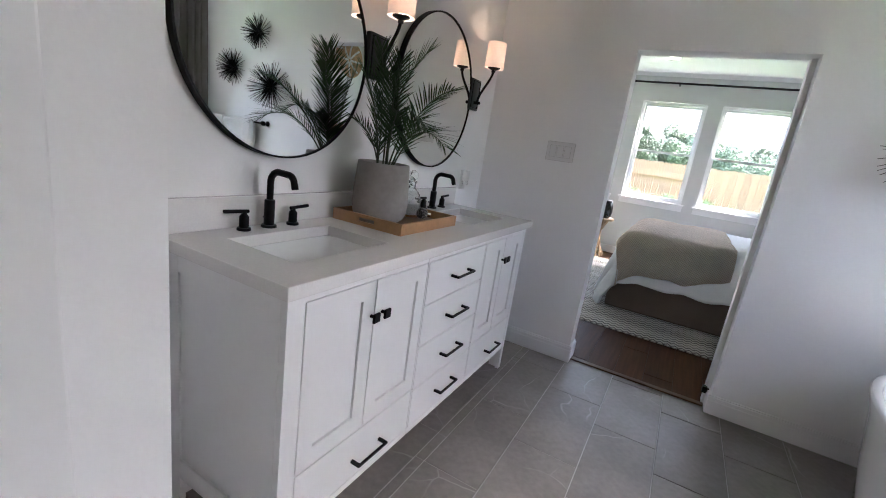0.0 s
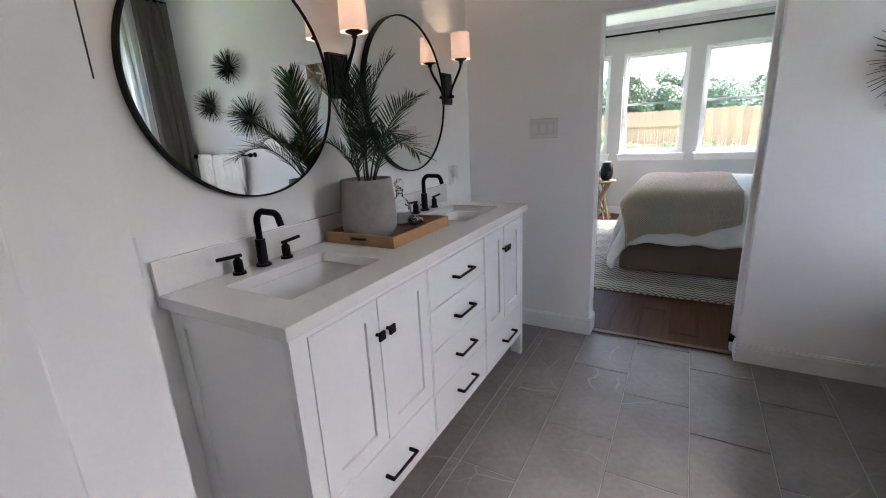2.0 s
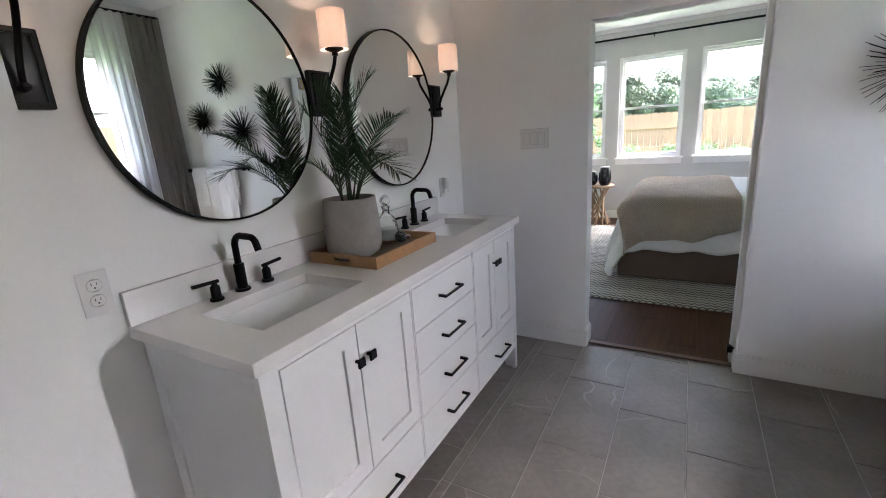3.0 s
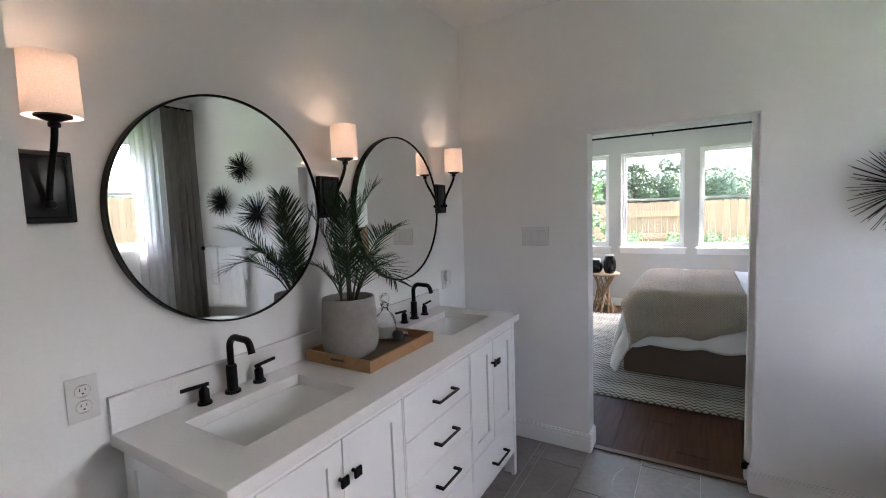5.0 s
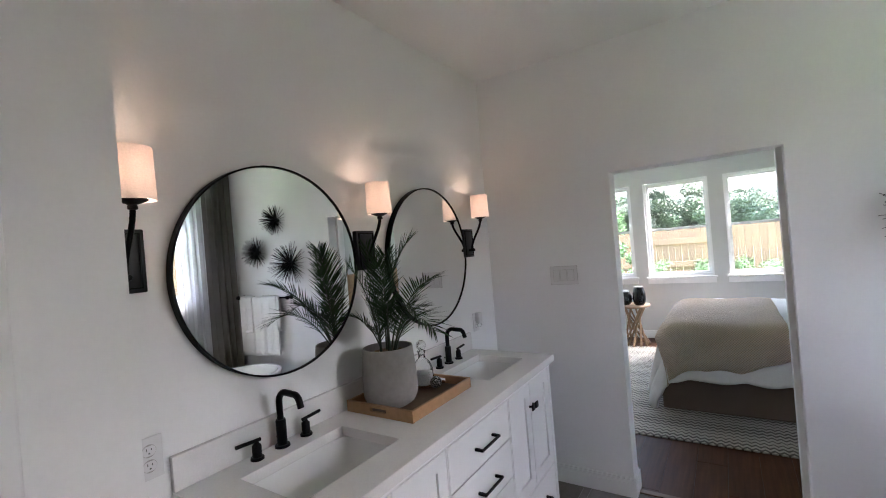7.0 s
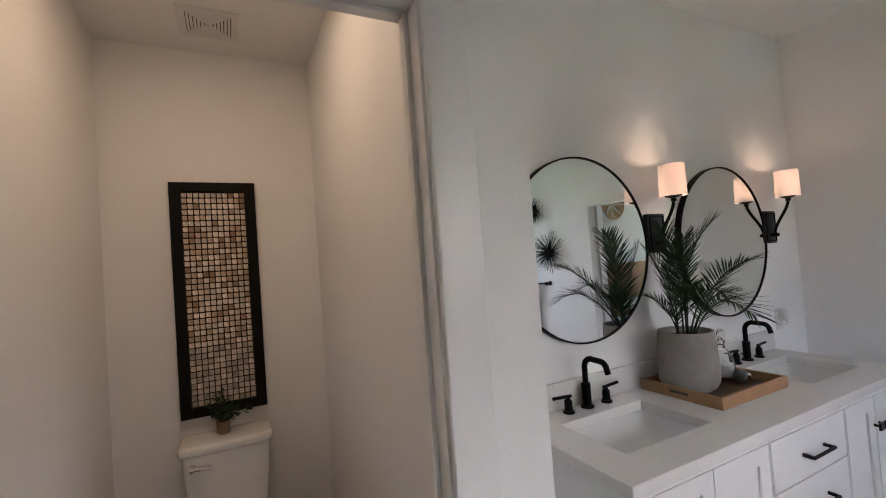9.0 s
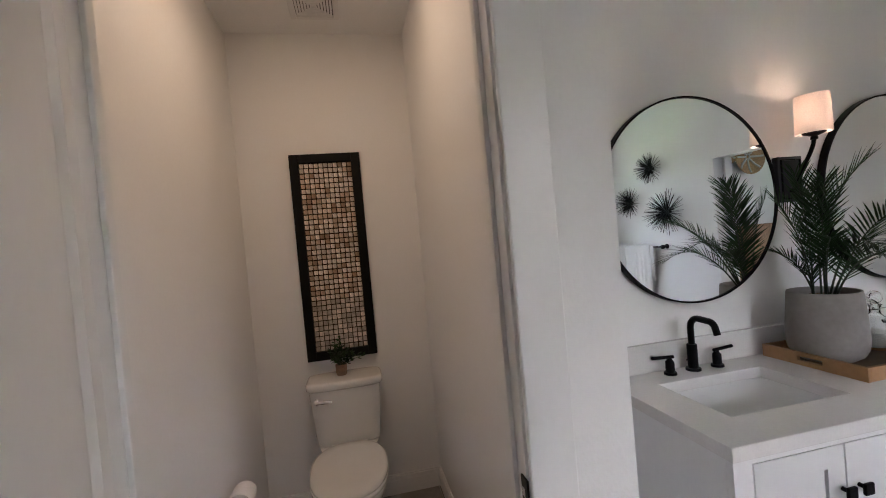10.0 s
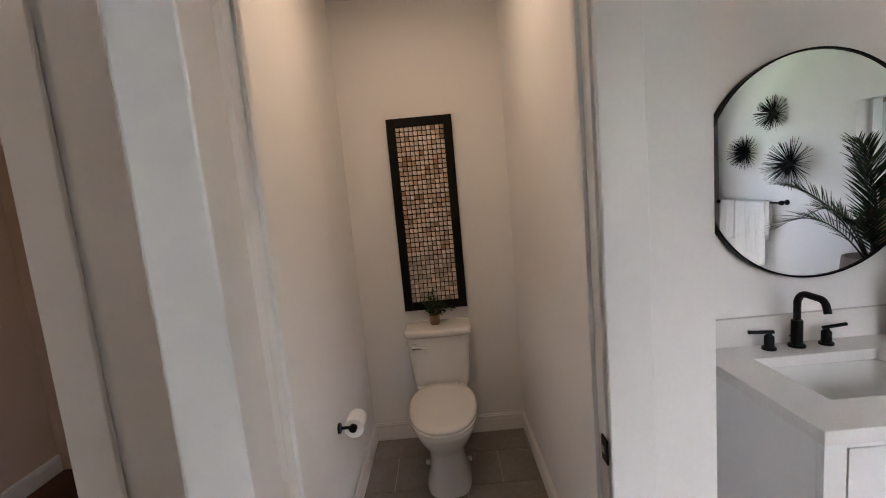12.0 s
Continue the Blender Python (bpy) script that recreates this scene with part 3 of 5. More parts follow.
# quartz top with two cut-outs
CT, CF = 0.946, -0.26
SINKS = [1.705, 2.800]
top = thing("countertop", "pale grey polished quartz countertop with backsplash", "countertop")
bm = bmesh.new()
xs = [WX + 0.001, -0.680, -0.395, CF]
ys = [1.360] + [v for c in SINKS for v in (c - 0.208, c + 0.208)] + [3.130]
for i, (x0, x1) in enumerate(zip(xs, xs[1:])):
    for j, (y0, y1) in enumerate(zip(ys, ys[1:])):
        if not (i == 1 and j in (1, 3)):
            box(bm, x0, x1, y0, y1, CT - 0.038, CT)
bmesh.ops.remove_doubles(bm, verts=bm.verts[:], dist=1e-5)
twins = {}
for f in bm.faces:
    twins.setdefault(tuple(round(c, 4) for c in f.calc_center_median()), []).append(f)
bmesh.ops.delete(bm, geom=[f for fs in twins.values() if len(fs) > 1 for f in fs], context='FACES')
bmesh.ops.dissolve_limit(bm, angle_limit=0.01, verts=bm.verts[:], edges=bm.edges[:])
soften(bm, 0.0025, 2)
part("slab", bm, QUARTZ, top)
part("backsplash", boxes((WX + 0.001, WX + 0.021, 1.360, 3.130, CT + 0.0005, CT + 0.104), bevel=0.002), QUARTZ, top)


def sink(cy):
    t = thing("sink_basin", "white undermount rectangular ceramic basin", "sink", (-0.5375, cy, CT - 0.0385), group="vanity basins")
    rings = [super_ring(0, 0, -0.0, 0.160, 0.225, 9), super_ring(0, 0, -0.001, 0.146, 0.212, 9), super_ring(0, 0, -0.03, 0.141, 0.205, 8), super_ring(0, 0, -0.075, 0.132, 0.185, 6), super_ring(0, 0, -0.112, 0.110, 0.140, 4.5),
             super_ring(0, 0, -0.124, 0.070, 0.085, 3), super_ring(0, 0, -0.128, 0.024, 0.024, 2)]
    low = [super_ring(0, 0, -0.145, 0.024, 0.024, 2), super_ring(0, 0, -0.14, 0.125, 0.160, 4), super_ring(0, 0, -0.07, 0.148, 0.205, 6), super_ring(0, 0, -0.012, 0.160, 0.225, 9)]
    part("bowl", loft(rings, (False, False)), CERAMIC, t, smooth=True, angle=60)
    part("outer_shell", loft(low, (True, False)), CERAMIC, t, smooth=True, angle=60)
    part("drain", lathe([(0.022, -0.1285), (0.024, -0.1255), (0.017, -0.1245), (0.0, -0.1235)], 20), BLACK, t, "black drain")
    return t


def arc(c, r, a0, a1, n, u, v):
    return [tuple(Vector(c) + r * (math.cos(radians(a)) * Vector(u) + math.sin(radians(a)) * Vector(v))) for a in np.linspace(a0, a1, n)]


def faucet(cy):
    t = thing("faucet", "matte black widespread faucet with two lever handles", "faucet", (-0.752, cy, CT), group="vanity faucets")
    sp = part("spout_base", lathe([(0.026, 0.0), (0.026, 0.006), (0.024, 0.009), (0.0175, 0.0095), (0.0175, 0.092), (0.016, 0.096), (0.0115, 0.097)], 28), BLACK, t, smooth=True)
    path = [(0, 0, 0.09), (0, 0, 0.155)] + arc((0.040, 0, 0.155), 0.040, 180, 97, 9, (1, 0, 0), (0, 0, 1)) + [(0.085, 0, 0.193)] + arc((0.086, 0, 0.166), 0.027, 85, 10, 7, (1, 0, 0), (0, 0, 1)) + [(0.119, 0, 0.150)]
    part("spout", tube(path, 0.0112, 16), BLACK, t, smooth=True)
    part("lift_rod", tube([(-0.018, 0, 0.03), (-0.028, 0, 0.03)], 0.004, 8), BLACK, sp)
    for s in (-1, 1):
        h = part("handle_base", lathe([(0.022, 0.0), (0.022, 0.006), (0.0205, 0.009), (0.0155, 0.010), (0.0150, 0.046), (0.009, 0.053), (0.0075, 0.062)], 24, center=(0.004, s * 0.1, 0)), BLACK, t, smooth=True)
        part("lever", tube([(0.006, s * 0.1 - s * 0.014, 0.062), (0.002, s * 0.1 + s * 0.070, 0.066)], 0.0062, 12), BLACK, h, smooth=True)
    return t


for c in SINKS:
    sink(c)
    faucet(c - 0.006)


# ---- mirrors and sconces ----
def round_mirror(cy, cz, turn, label):
    t = thing("round_mirror", label, "mirror", (WX + 0.004, cy, cz), turn, group="round vanity mirrors")
    R, n = 0.385, 128
    prof = [(R, 0.0), (R, 0.030), (R - 0.0065, 0.030), (R - 0.0065, 0.0075), (R - 0.0065, 0.0)]
    bm = bmesh.new()
    rings = [[bm.verts.new((d, r * math.cos(2 * math.pi * i / n), r * math.sin(2 * math.pi * i / n))) for i in range(n)] for r, d in prof]
    for k in range(len(prof) - 1):
        for i in range(n):
            bm.faces.new((rings[k][i], rings[k][(i + 1) % n], rings[k + 1][(i + 1) % n], rings[k + 1][i]))
    bmesh.ops.recalc_face_normals(bm, faces=bm.faces[:])
    part("mirror_frame", bm, BLACK, t, "thin black metal rim", smooth=True, angle=50)
    part("mirror_glass", lathe([(R - 0.0068, 0.001), (R - 0.0068, 0.025)], n, 'X'), MIRROR, t, "clear silvered glass")
    return t


round_mirror(1.776, 1.566, 0.15, "round black-rimmed mirror above the first basin")
round_mirror(2.758, 1.556, 1.5, "round black-rimmed mirror above the second basin")


def sconce():
    t = thing("wall_sconce", "black wall sconce with a lit white drum shade", "wall lamp", (WX, 1.274, 1.63), group="vanity sconces")
    back = part("back_plate", boxes((0.0005, 0.026, -0.059, 0.059, -0.090, 0.090), bevel=0.004), BLACK_PLATE, t, smooth=True)
    part("plate_rim", boxes((0.0255, 0.031, -0.047, -0.043, -0.078, 0.078), (0.0255, 0.031, 0.043, 0.047, -0.078, 0.078), (0.0255, 0.031, -0.043, 0.043, -0.078, -0.074), (0.0255, 0.031, -0.043, 0.043, 0.074, 0.078)), BLACK, back)
    part("knuckle", lathe([(0.010, 0.0255), (0.010, 0.060), (0.0085, 0.064), (0.0, 0.065)], 20, 'X', (0, 0, -0.045)), BLACK, t, smooth=True)
    arm = [(0.040, 0, -0.045)]
    for k in np.linspace(0, 1, 15):
        arm.append((0.046 + 0.076 * (3 * k ** 2 - 2 * k ** 3), 0, -0.040 + 0.185 * k))
    part("arm", tube(arm, 0.0072, 14), BLACK, t, smooth=True)
    part("cup", lathe([(0.008, 0.132), (0.012, 0.134), (0.012, 0.142), (0.010, 0.145), (0.036, 0.156), (0.036, 0.160), (0.0, 0.160)], 28, center=(0.122, 0, 0)), BLACK, t, smooth=True)
    n, z0, z1 = 48, 0.156, 0.296
    bm = bmesh.new()
    ring = [[bm.verts.new((0.122 + r * math.cos(2 * math.pi * i / n), r * math.sin(2 * math.pi * i / n), z)) for i in range(n)] for r, z in ((0.056, z0), (0.0535, z1), (0.0525, z1), (0.055, z0))]
    for a, b in ((0, 1), (1, 2), (2, 3), (3, 0)):
        for i in range(n):
            bm.faces.new((ring[a][i], ring[a][(i + 1) % n], ring[b][(i + 1) % n], ring[b][i]))
    bmesh.ops.recalc_face_normals(bm, faces=bm.faces[:])
    part("shade", bm, SHADE, t, "white linen drum shade", smooth=True)
    part("bulb", lathe([(0.006, 0.160), (0.010, 0.172), (0.020, 0.195), (0.023, 0.212), (0.018, 0.228), (0.0, 0.236)], 20, center=(0.122, 0, 0)), BULB, t, "lit warm bulb", smooth=True)
    return t


first = sconce()
SCONCES = [1.274, 2.238, 3.187]
for y in SCONCES[1:]:
    copy_thing(first, pose(WX, y, 1.617))
for y in SCONCES:
    point_lamp("sconce_light", (WX + 0.122, y, 1.63 + 0.262), 0.032, WARM, 0.012)


# ---- switch, outlet, night light ----
def switch_plate():
    t = thing("light_switch", "white three-gang rocker switch plate on the wall", "light switch", (-0.288, N, 1.359))
    # grey sheet behind the plate, painted in as its shadow line
    part("plate_shadow_line", boxes((-0.0885, 0.0885, -0.002, -0.0004, -0.0595, 0.0595)), GROUT_AND_SHADE, t)
    part("plate", boxes((-0.087, 0.087, -0.006, -0.0005, -0.058, 0.058), bevel=0.0025), PLASTIC, t, smooth=True)
    for x in (-0.047, 0.0, 0.047):
        # grey strip round each rocker paints the shadow in its gap
        part("rocker_shadow_line", boxes((x - 0.0208, x + 0.0208, -0.0068, -0.006, -0.0363, 0.0363)), GROUT_AND_SHADE, t, "grey strip painted as the gap's shadow")
        part("rocker_frame", boxes((x - 0.0195, x + 0.0195, -0.0075, -0.006, -0.035, 0.035), bevel=0.0006), PLASTIC, t)
        bm = boxes((x - 0.0165, x + 0.0165, -0.0095, -0.0075, -0.032, 0.032))
        for v in bm.verts:
            if v.co.z > 0 and v.co.y < -0.009:
                v.co.y += 0.0015
        part("rocker", bm, PLASTIC, t)
    return t


switch_plate()


def outlet(y, z, label):
    t = thing("wall_outlet", label, "outlet", (WX, y, z))
    part("plate", boxes((0.0005, 0.006, -0.036, 0.036, -0.0605, 0.0605), bevel=0.0025), PLASTIC, t, smooth=True)
    for dz in (-0.0215, 0.0215):
        bm = lathe([(0.0172, 0.006), (0.0172, 0.0078)], 24, 'X', (0, 0, dz))
        for v in bm.verts:
            v.co.z = dz + max(-0.0138, min(0.0138, v.co.z - dz))
        # grey disc paints a shadow line round the receptacle
        part("receptacle_shadow_line", lathe([(0.0184, 0.006), (0.0184, 0.0066)], 24, 'X', (0, 0, dz)), GROUT_AND_SHADE, t)
        r = part("receptacle", bm, PLASTIC, t)
        part("slots", boxes((0.0077, 0.0082, -0.0075, -0.0055, dz + 0.001, dz + 0.0085), (0.0077, 0.0082, 0.0050, 0.0068, dz + 0.001, dz + 0.0075), (0.0077, 0.0082, -0.0022, 0.0022, dz - 0.0085, dz - 0.0045)), SOCKET, r, "dark plug slots")
    part("screw", lathe([(0.003, 0.006), (0.0028, 0.0072)], 10, 'X'), PLASTIC, t)
    return t


outlet(1.309, 1.068, "white duplex outlet on the wall beside the vanity")
outlet(3.232, 1.098, "white duplex outlet holding a plug-in freshener")
fresh = thing("air_freshener", "white plug-in air freshener with a clear bulb below", "air freshener", (WX + 0.006, 3.236, 1.118))
part("housing", loft([super_ring(0.018, 0, z, 0.018 * k, 0.026 * k, 4, 24) for z, k in ((-0.028, 0.75), (-0.02, 0.95), (0.02, 1.0), (0.036, 0.96), (0.04, 0.85))]), PLASTIC, fresh, smooth=True)
part("oil_bulb", lathe([(0.0, -0.054), (0.014, -0.05), (0.017, -0.04), (0.013, -0.030), (0.010, -0.026)], 20, center=(0.021, 0, 0)), GLASS, fresh, "clear oil bulb", smooth=True)


# ---- things on the vanity ----
tray = thing("wooden_tray", "light oak serving tray with slotted end handles on the countertop", "tray", (-0.600, 2.252, CT))
TX, TY, TH, TT = 0.174, 0.220, 0.046, 0.012
part("tray_floor", boxes((-TX + TT, TX - TT, -TY + TT, TY - TT, 0.001, 0.010)), DARK_OAK, tray, "dark brown tray floor")
for s in (-1, 1):
    part("long_side", boxes((*sorted((s * TX, s * (TX - TT))), -TY + TT, TY - TT, 0.0005, TH), bevel=0.0015), OAK, tray)
    y0, y1 = sorted((s * TY, s * (TY - TT)))
    part("end_side", boxes((-TX, TX, y0, y1, 0.0005, 0.017), (-TX, TX, y0, y1, 0.033, TH), (-TX, -0.042, y0, y1, 0.017, 0.033), (0.042, TX, y0, y1, 0.017, 0.033)), OAK, tray)

PX, PY = -0.634, 2.157
pot = thing("potted_palm", "green artificial palm in a round concrete pot on the tray", "potted plant", (PX, PY, CT + 0.010))
part("pot", lathe([(0.0, 0.0), (0.078, 0.0), (0.084, 0.004), (0.101, 0.016), (0.113, 0.040), (0.1165, 0.075), (0.1155, 0.120), (0.111, 0.180), (0.1065, 0.236), (0.1045, 0.243), (0.0985, 0.243), (0.097, 0.236), (0.098, 0.20), (0.0, 0.20)], 56), CONCRETE, pot, "grey cast concrete pot", smooth=True, angle=35)
rnd = random.Random(5)
bm = bmesh.new()
for k in range(90):
    a, r = rnd.uniform(0, 6.28), 0.056 * math.sqrt(rnd.random())
    p = Vector((r * math.cos(a), r * math.sin(a), 0.205))
    b = rnd.uniform(0, 6.28)
    tube([p, p + Vector((0.018 * math.cos(b), 0.018 * math.sin(b), 0.02)), p + Vector((0.034 * math.cos(b), 0.03 * math.sin(b), 0.014))], 0.0022, 4, bm)
box(bm, -0.062, 0.062, -0.062, 0.062, 0.199, 0.21)
part("moss", bm, SOIL, pot, "brown dried moss")


def frond(tip, bend, start, leaf_len, count, seed):
    """A stem that curves from the pot past bend to tip, with long pointed leaflets in two rows."""
    g = random.Random(seed)
    tip, bend = Vector(tip), Vector(bend)
    lean = Vector((tip.x, tip.y, 0))
    a = lean.normalized() * 0.022 + Vector((g.uniform(-0.012, 0.012), g.uniform(-0.012, 0.012), 0.19))
    pts = [a * (1 - k) ** 2 + bend * 2 * k * (1 - k) + tip * k * k for k in (i / 24 for i in range(25))]
    flat = Vector((-lean.y, lean.x, 0)).normalized()
    sob = part("frond_stem", tube(pts, 0.0040, 6, taper=0.2), STEM, pot)
    bm = bmesh.new()
    for i in range(count):
        k = start + (0.995 - start) * i / (count - 1)
        q = k * 24
        j = min(int(q), 23)
        p = pts[j].lerp(pts[j + 1], q - j)
        along = (pts[j + 1] - pts[j]).normalized()
        out = (flat - along * flat.dot(along)).normalized()
        up = along.cross(out)
        up = up if up.z > 0 else -up
        rel = (k - start) / (1 - start)
        ln = leaf_len * (0.62 + 0.55 * math.sin(math.pi * (0.12 + 0.70 * rel))) * g.uniform(0.86, 1.10) * (1 - 0.35 * rel ** 4)
        fan = 0.95 - 0.45 * rel
        for s in (-1, 1):
            way = (along * g.uniform(0.85, 1.0) + out * s * fan * g.uniform(0.85, 1.12) + up * g.uniform(0.08, 0.30)).normalized()
            wide = way.cross(up).normalized()
            nrm = way.cross(wide).normalized()
            wid = 0.0029 * g.uniform(0.8, 1.15)
            sag = g.uniform(0.06, 0.20)
            rows = []
            for kk, w in ((0.0, 0.40), (0.22, 1.0), (0.55, 0.85), (0.82, 0.5), (1.0, 0.04)):
                c = p + way * ln * kk + Vector((0, 0, -sag * ln * kk * kk))
                rows.append((bm.verts.new(c - wide * wid * w), bm.verts.new(c + nrm * wid * w * 0.35), bm.verts.new(c + wide * wid * w)))
            for u, v in zip(rows, rows[1:]):
                bm.faces.new((u[0], u[1], v[1], v[0])), bm.faces.new((u[1], u[2], v[2], v[1]))
    part("frond_blade", bm, LEAF, sob)


# tip, bend, where the leaflets begin, leaflet length, pairs
FRONDS = [((0.135, 0.035, 0.685), (-0.015, -0.005, 0.55), 0.16, 0.125, 30), ((-0.010, -0.075, 0.665), (-0.015, -0.015, 0.50), 0.16, 0.125, 30), ((0.330, -0.105, 0.530), (0.150, -0.040, 0.50), 0.20, 0.115, 27),
          ((0.335, -0.115, 0.345), (0.170, -0.055, 0.47), 0.20, 0.115, 27), ((-0.050, -0.120, 0.585), (-0.010, -0.030, 0.42), 0.16, 0.120, 28), ((-0.050, -0.150, 0.395), (-0.015, -0.060, 0.37), 0.36, 0.085, 18),
          ((0.225, -0.070, 0.400), (0.110, -0.035, 0.50), 0.34, 0.090, 18), ((-0.060, 0.050, 0.600), (-0.010, 0.010, 0.45), 0.32, 0.115, 22), ((0.060, -0.040, 0.630), (0.010, -0.010, 0.48), 0.34, 0.115, 22),
          ((0.120, -0.110, 0.440), (0.050, -0.040, 0.42), 0.34, 0.095, 18), ((0.150, 0.090, 0.400), (0.060, 0.030, 0.40), 0.34, 0.090, 18)]
for i, f in enumerate(FRONDS):
    frond(*f, i + 3)

dec = thing("glass_decanter", "clear glass decanter with a ball stopper on the tray", "decanter", (-0.640, 2.398, CT + 0.0105))
part("bottle", lathe([(0.0, 0.0), (0.046, 0.0), (0.050, 0.006), (0.051, 0.045), (0.047, 0.085), (0.036, 0.112), (0.018, 0.128), (0.0145, 0.150), (0.021, 0.160), (0.021, 0.163), (0.012, 0.161), (0.012, 0.132), (0.033, 0.108), (0.044, 0.083), (0.047, 0.045), (0.046, 0.010), (0.0, 0.008)], 40), GLASS, dec, smooth=True)
part("bath_salt", lathe([(0.0, 0.011), (0.0435, 0.011), (0.0465, 0.02), (0.0468, 0.045), (0.0455, 0.062), (0.0, 0.064)], 36), TOWEL, dec, "pale bath salt filling the lower half")
part("stopper", lathe([(0.0, 0.140), (0.011, 0.143), (0.0115, 0.165), (0.010, 0.168)] + [(0.024 * math.sin(a), 0.190 - 0.024 * math.cos(a)) for a in np.linspace(0.45, 3.1416, 12)], 32), GLASS, dec, "clear ball stopper", smooth=True)

orb = thing("patterned_stopper", "black and white patterned ball stopper on the tray", "ornament", (-0.560, 2.385, CT + 0.0375))
ORB = surface("patterned_ball", (0.02, 0.02, 0.02), 0.3)
n_, l_, b_ = nodes_of(ORB)
vo_ = n_.new("ShaderNodeTexVoronoi")
vo_.feature, vo_.inputs["Scale"].default_value = 'DISTANCE_TO_EDGE', 105
tc_, gt_, mx_ = n_.new("ShaderNodeTexCoord"), n_.new("ShaderNodeMath"), n_.new("ShaderNodeMix")
gt_.operation, gt_.inputs[1].default_value, mx_.data_type = 'LESS_THAN', 0.028, 'RGBA'
mx_.inputs[6].default_value, mx_.inputs[7].default_value = (0.012, 0.012, 0.012, 1), (0.7, 0.69, 0.66, 1)
l_.new(tc_.outputs["Object"], vo_.inputs["Vector"]), l_.new(vo_.outputs["Distance"], gt_.inputs[0]), l_.new(gt_.outputs[0], mx_.inputs[0]), l_.new(mx_.outputs[2], b_.inputs["Base Color"])
part("ball", lathe([(0.027 * math.sin(a), -0.027 * math.cos(a)) for a in np.linspace(0.02, 3.12, 18)], 28), ORB, orb, smooth=True)
part("stem", tube([(0.0, 0.02, -0.008), (0.0, 0.065, -0.018)], 0.007, 14), CHROME, orb, "silver stem", smooth=True)

# ---- toilet room ----
toilet = thing("toilet", "white two-piece ceramic toilet with a closed lid", "toilet", (-2.0, 0.413, 0.0))
rings = [super_ring(0.135 + dx, 0, z, a, b, 5.5, 48) for z, a, b, dx in ((0.440, 0.085, 0.150, -0.01), (0.452, 0.098, 0.168, -0.004), (0.50, 0.101, 0.174, 0.0), (0.64, 0.106, 0.185, 0.0), (0.752, 0.109, 0.192, 0.0))]
tank = part("tank", loft(rings), CERAMIC, toilet, smooth=True, angle=50)
part("tank_lid", loft([super_ring(0.135, 0, z, a, b, 5.5, 48) for z, a, b in ((0.754, 0.112, 0.197), (0.760, 0.119, 0.205), (0.782, 0.119, 0.205), (0.793, 0.114, 0.200), (0.797, 0.100, 0.186))]), CERAMIC, tank, smooth=True, angle=60)
lev = part("flush_lever", lathe([(0.018, 0.240), (0.018, 0.252), (0.010, 0.258)], 20, 'X', (0, -0.145, 0.705)), CHROME, tank, "chrome flush lever", smooth=True)
part("lever_arm", tube([(0.256, -0.155, 0.706), (0.264, -0.120, 0.705), (0.264, -0.070, 0.700)], 0.0105, 12), CHROME, lev, smooth=True)
part("bowl", loft([super_ring(cx, 0, 1.05 * z, a, b, p, 48, ln) for z, cx, a, b, p, ln in ((0.0, 0.37, 0.245, 0.125, 3.4, 0.0), (0.025, 0.37, 0.24, 0.121, 3.2, 0.0), (0.10, 0.375, 0.225, 0.103, 2.8, 0.0), (0.20, 0.40, 0.215, 0.103, 2.6, 0.0), (0.265, 0.43, 0.235, 0.128, 2.4, 0.03), (0.32, 0.455, 0.262, 0.162, 2.3, 0.05), (0.365, 0.465, 0.278, 0.179, 2.3, 0.06), (0.388, 0.468, 0.280, 0.181, 2.3, 0.06), (0.395, 0.468, 0.272, 0.174, 2.3, 0.06))]), CERAMIC, toilet, smooth=True, angle=60)
part("tank_shelf", loft([super_ring(0.155, 0, z, 0.125, b, 5, 40) for z, b in ((0.34, 0.10), (0.39, 0.14), (0.445, 0.155))]), CERAMIC, toilet, smooth=True, angle=60)
part("seat", loft([super_ring(0.483, 0, 1.05 * z, a, b, 2.35, 56, 0.06) for z, a, b in ((0.396, 0.272, 0.180), (0.400, 0.278, 0.186), (0.412, 0.278, 0.186), (0.416, 0.273, 0.181))]), CERAMIC, toilet, smooth=True, angle=60)
part("lid", loft([super_ring(0.482, 0, 1.05 * z, a, b, 2.35, 56, 0.06) for z, a, b in ((0.4175, 0.272, 0.180), (0.421, 0.277, 0.185), (0.431, 0.276, 0.184), (0.438, 0.262, 0.170), (0.441, 0.20, 0.125), (0.442, 0.08, 0.05))]), CERAMIC, toilet, smooth=True, angle=60)
for s in (-1, 1):
    part("seat_hinge", lathe([(0.014, s * 0.05), (0.014, s * 0.095)], 16, 'Y', (0.225, 0, 0.445)), CERAMIC, toilet, smooth=True)
    part("bolt_cap", lathe([(0.014, 0.02), (0.014, 0.032), (0.008, 0.04)], 14, center=(0.33, s * 0.124, 0)), CERAMIC, toilet, smooth=True)
supply = thing("water_supply", "dark braided supply hose and valve beside the toilet", "supply valve", (-2.0, 0.20, 0.18))
part("valve", lathe([(0.022, 0.001), (0.022, 0.004), (0.008, 0.005), (0.008, 0.05)], 14, 'X'), BLACK, supply)
part("hose", tube([(0.05, 0, 0), (0.07, 0.03, 0.08), (0.09, 0.10, 0.20), (0.09, 0.10, 0.268)], 0.006, 8), BLACK, supply)

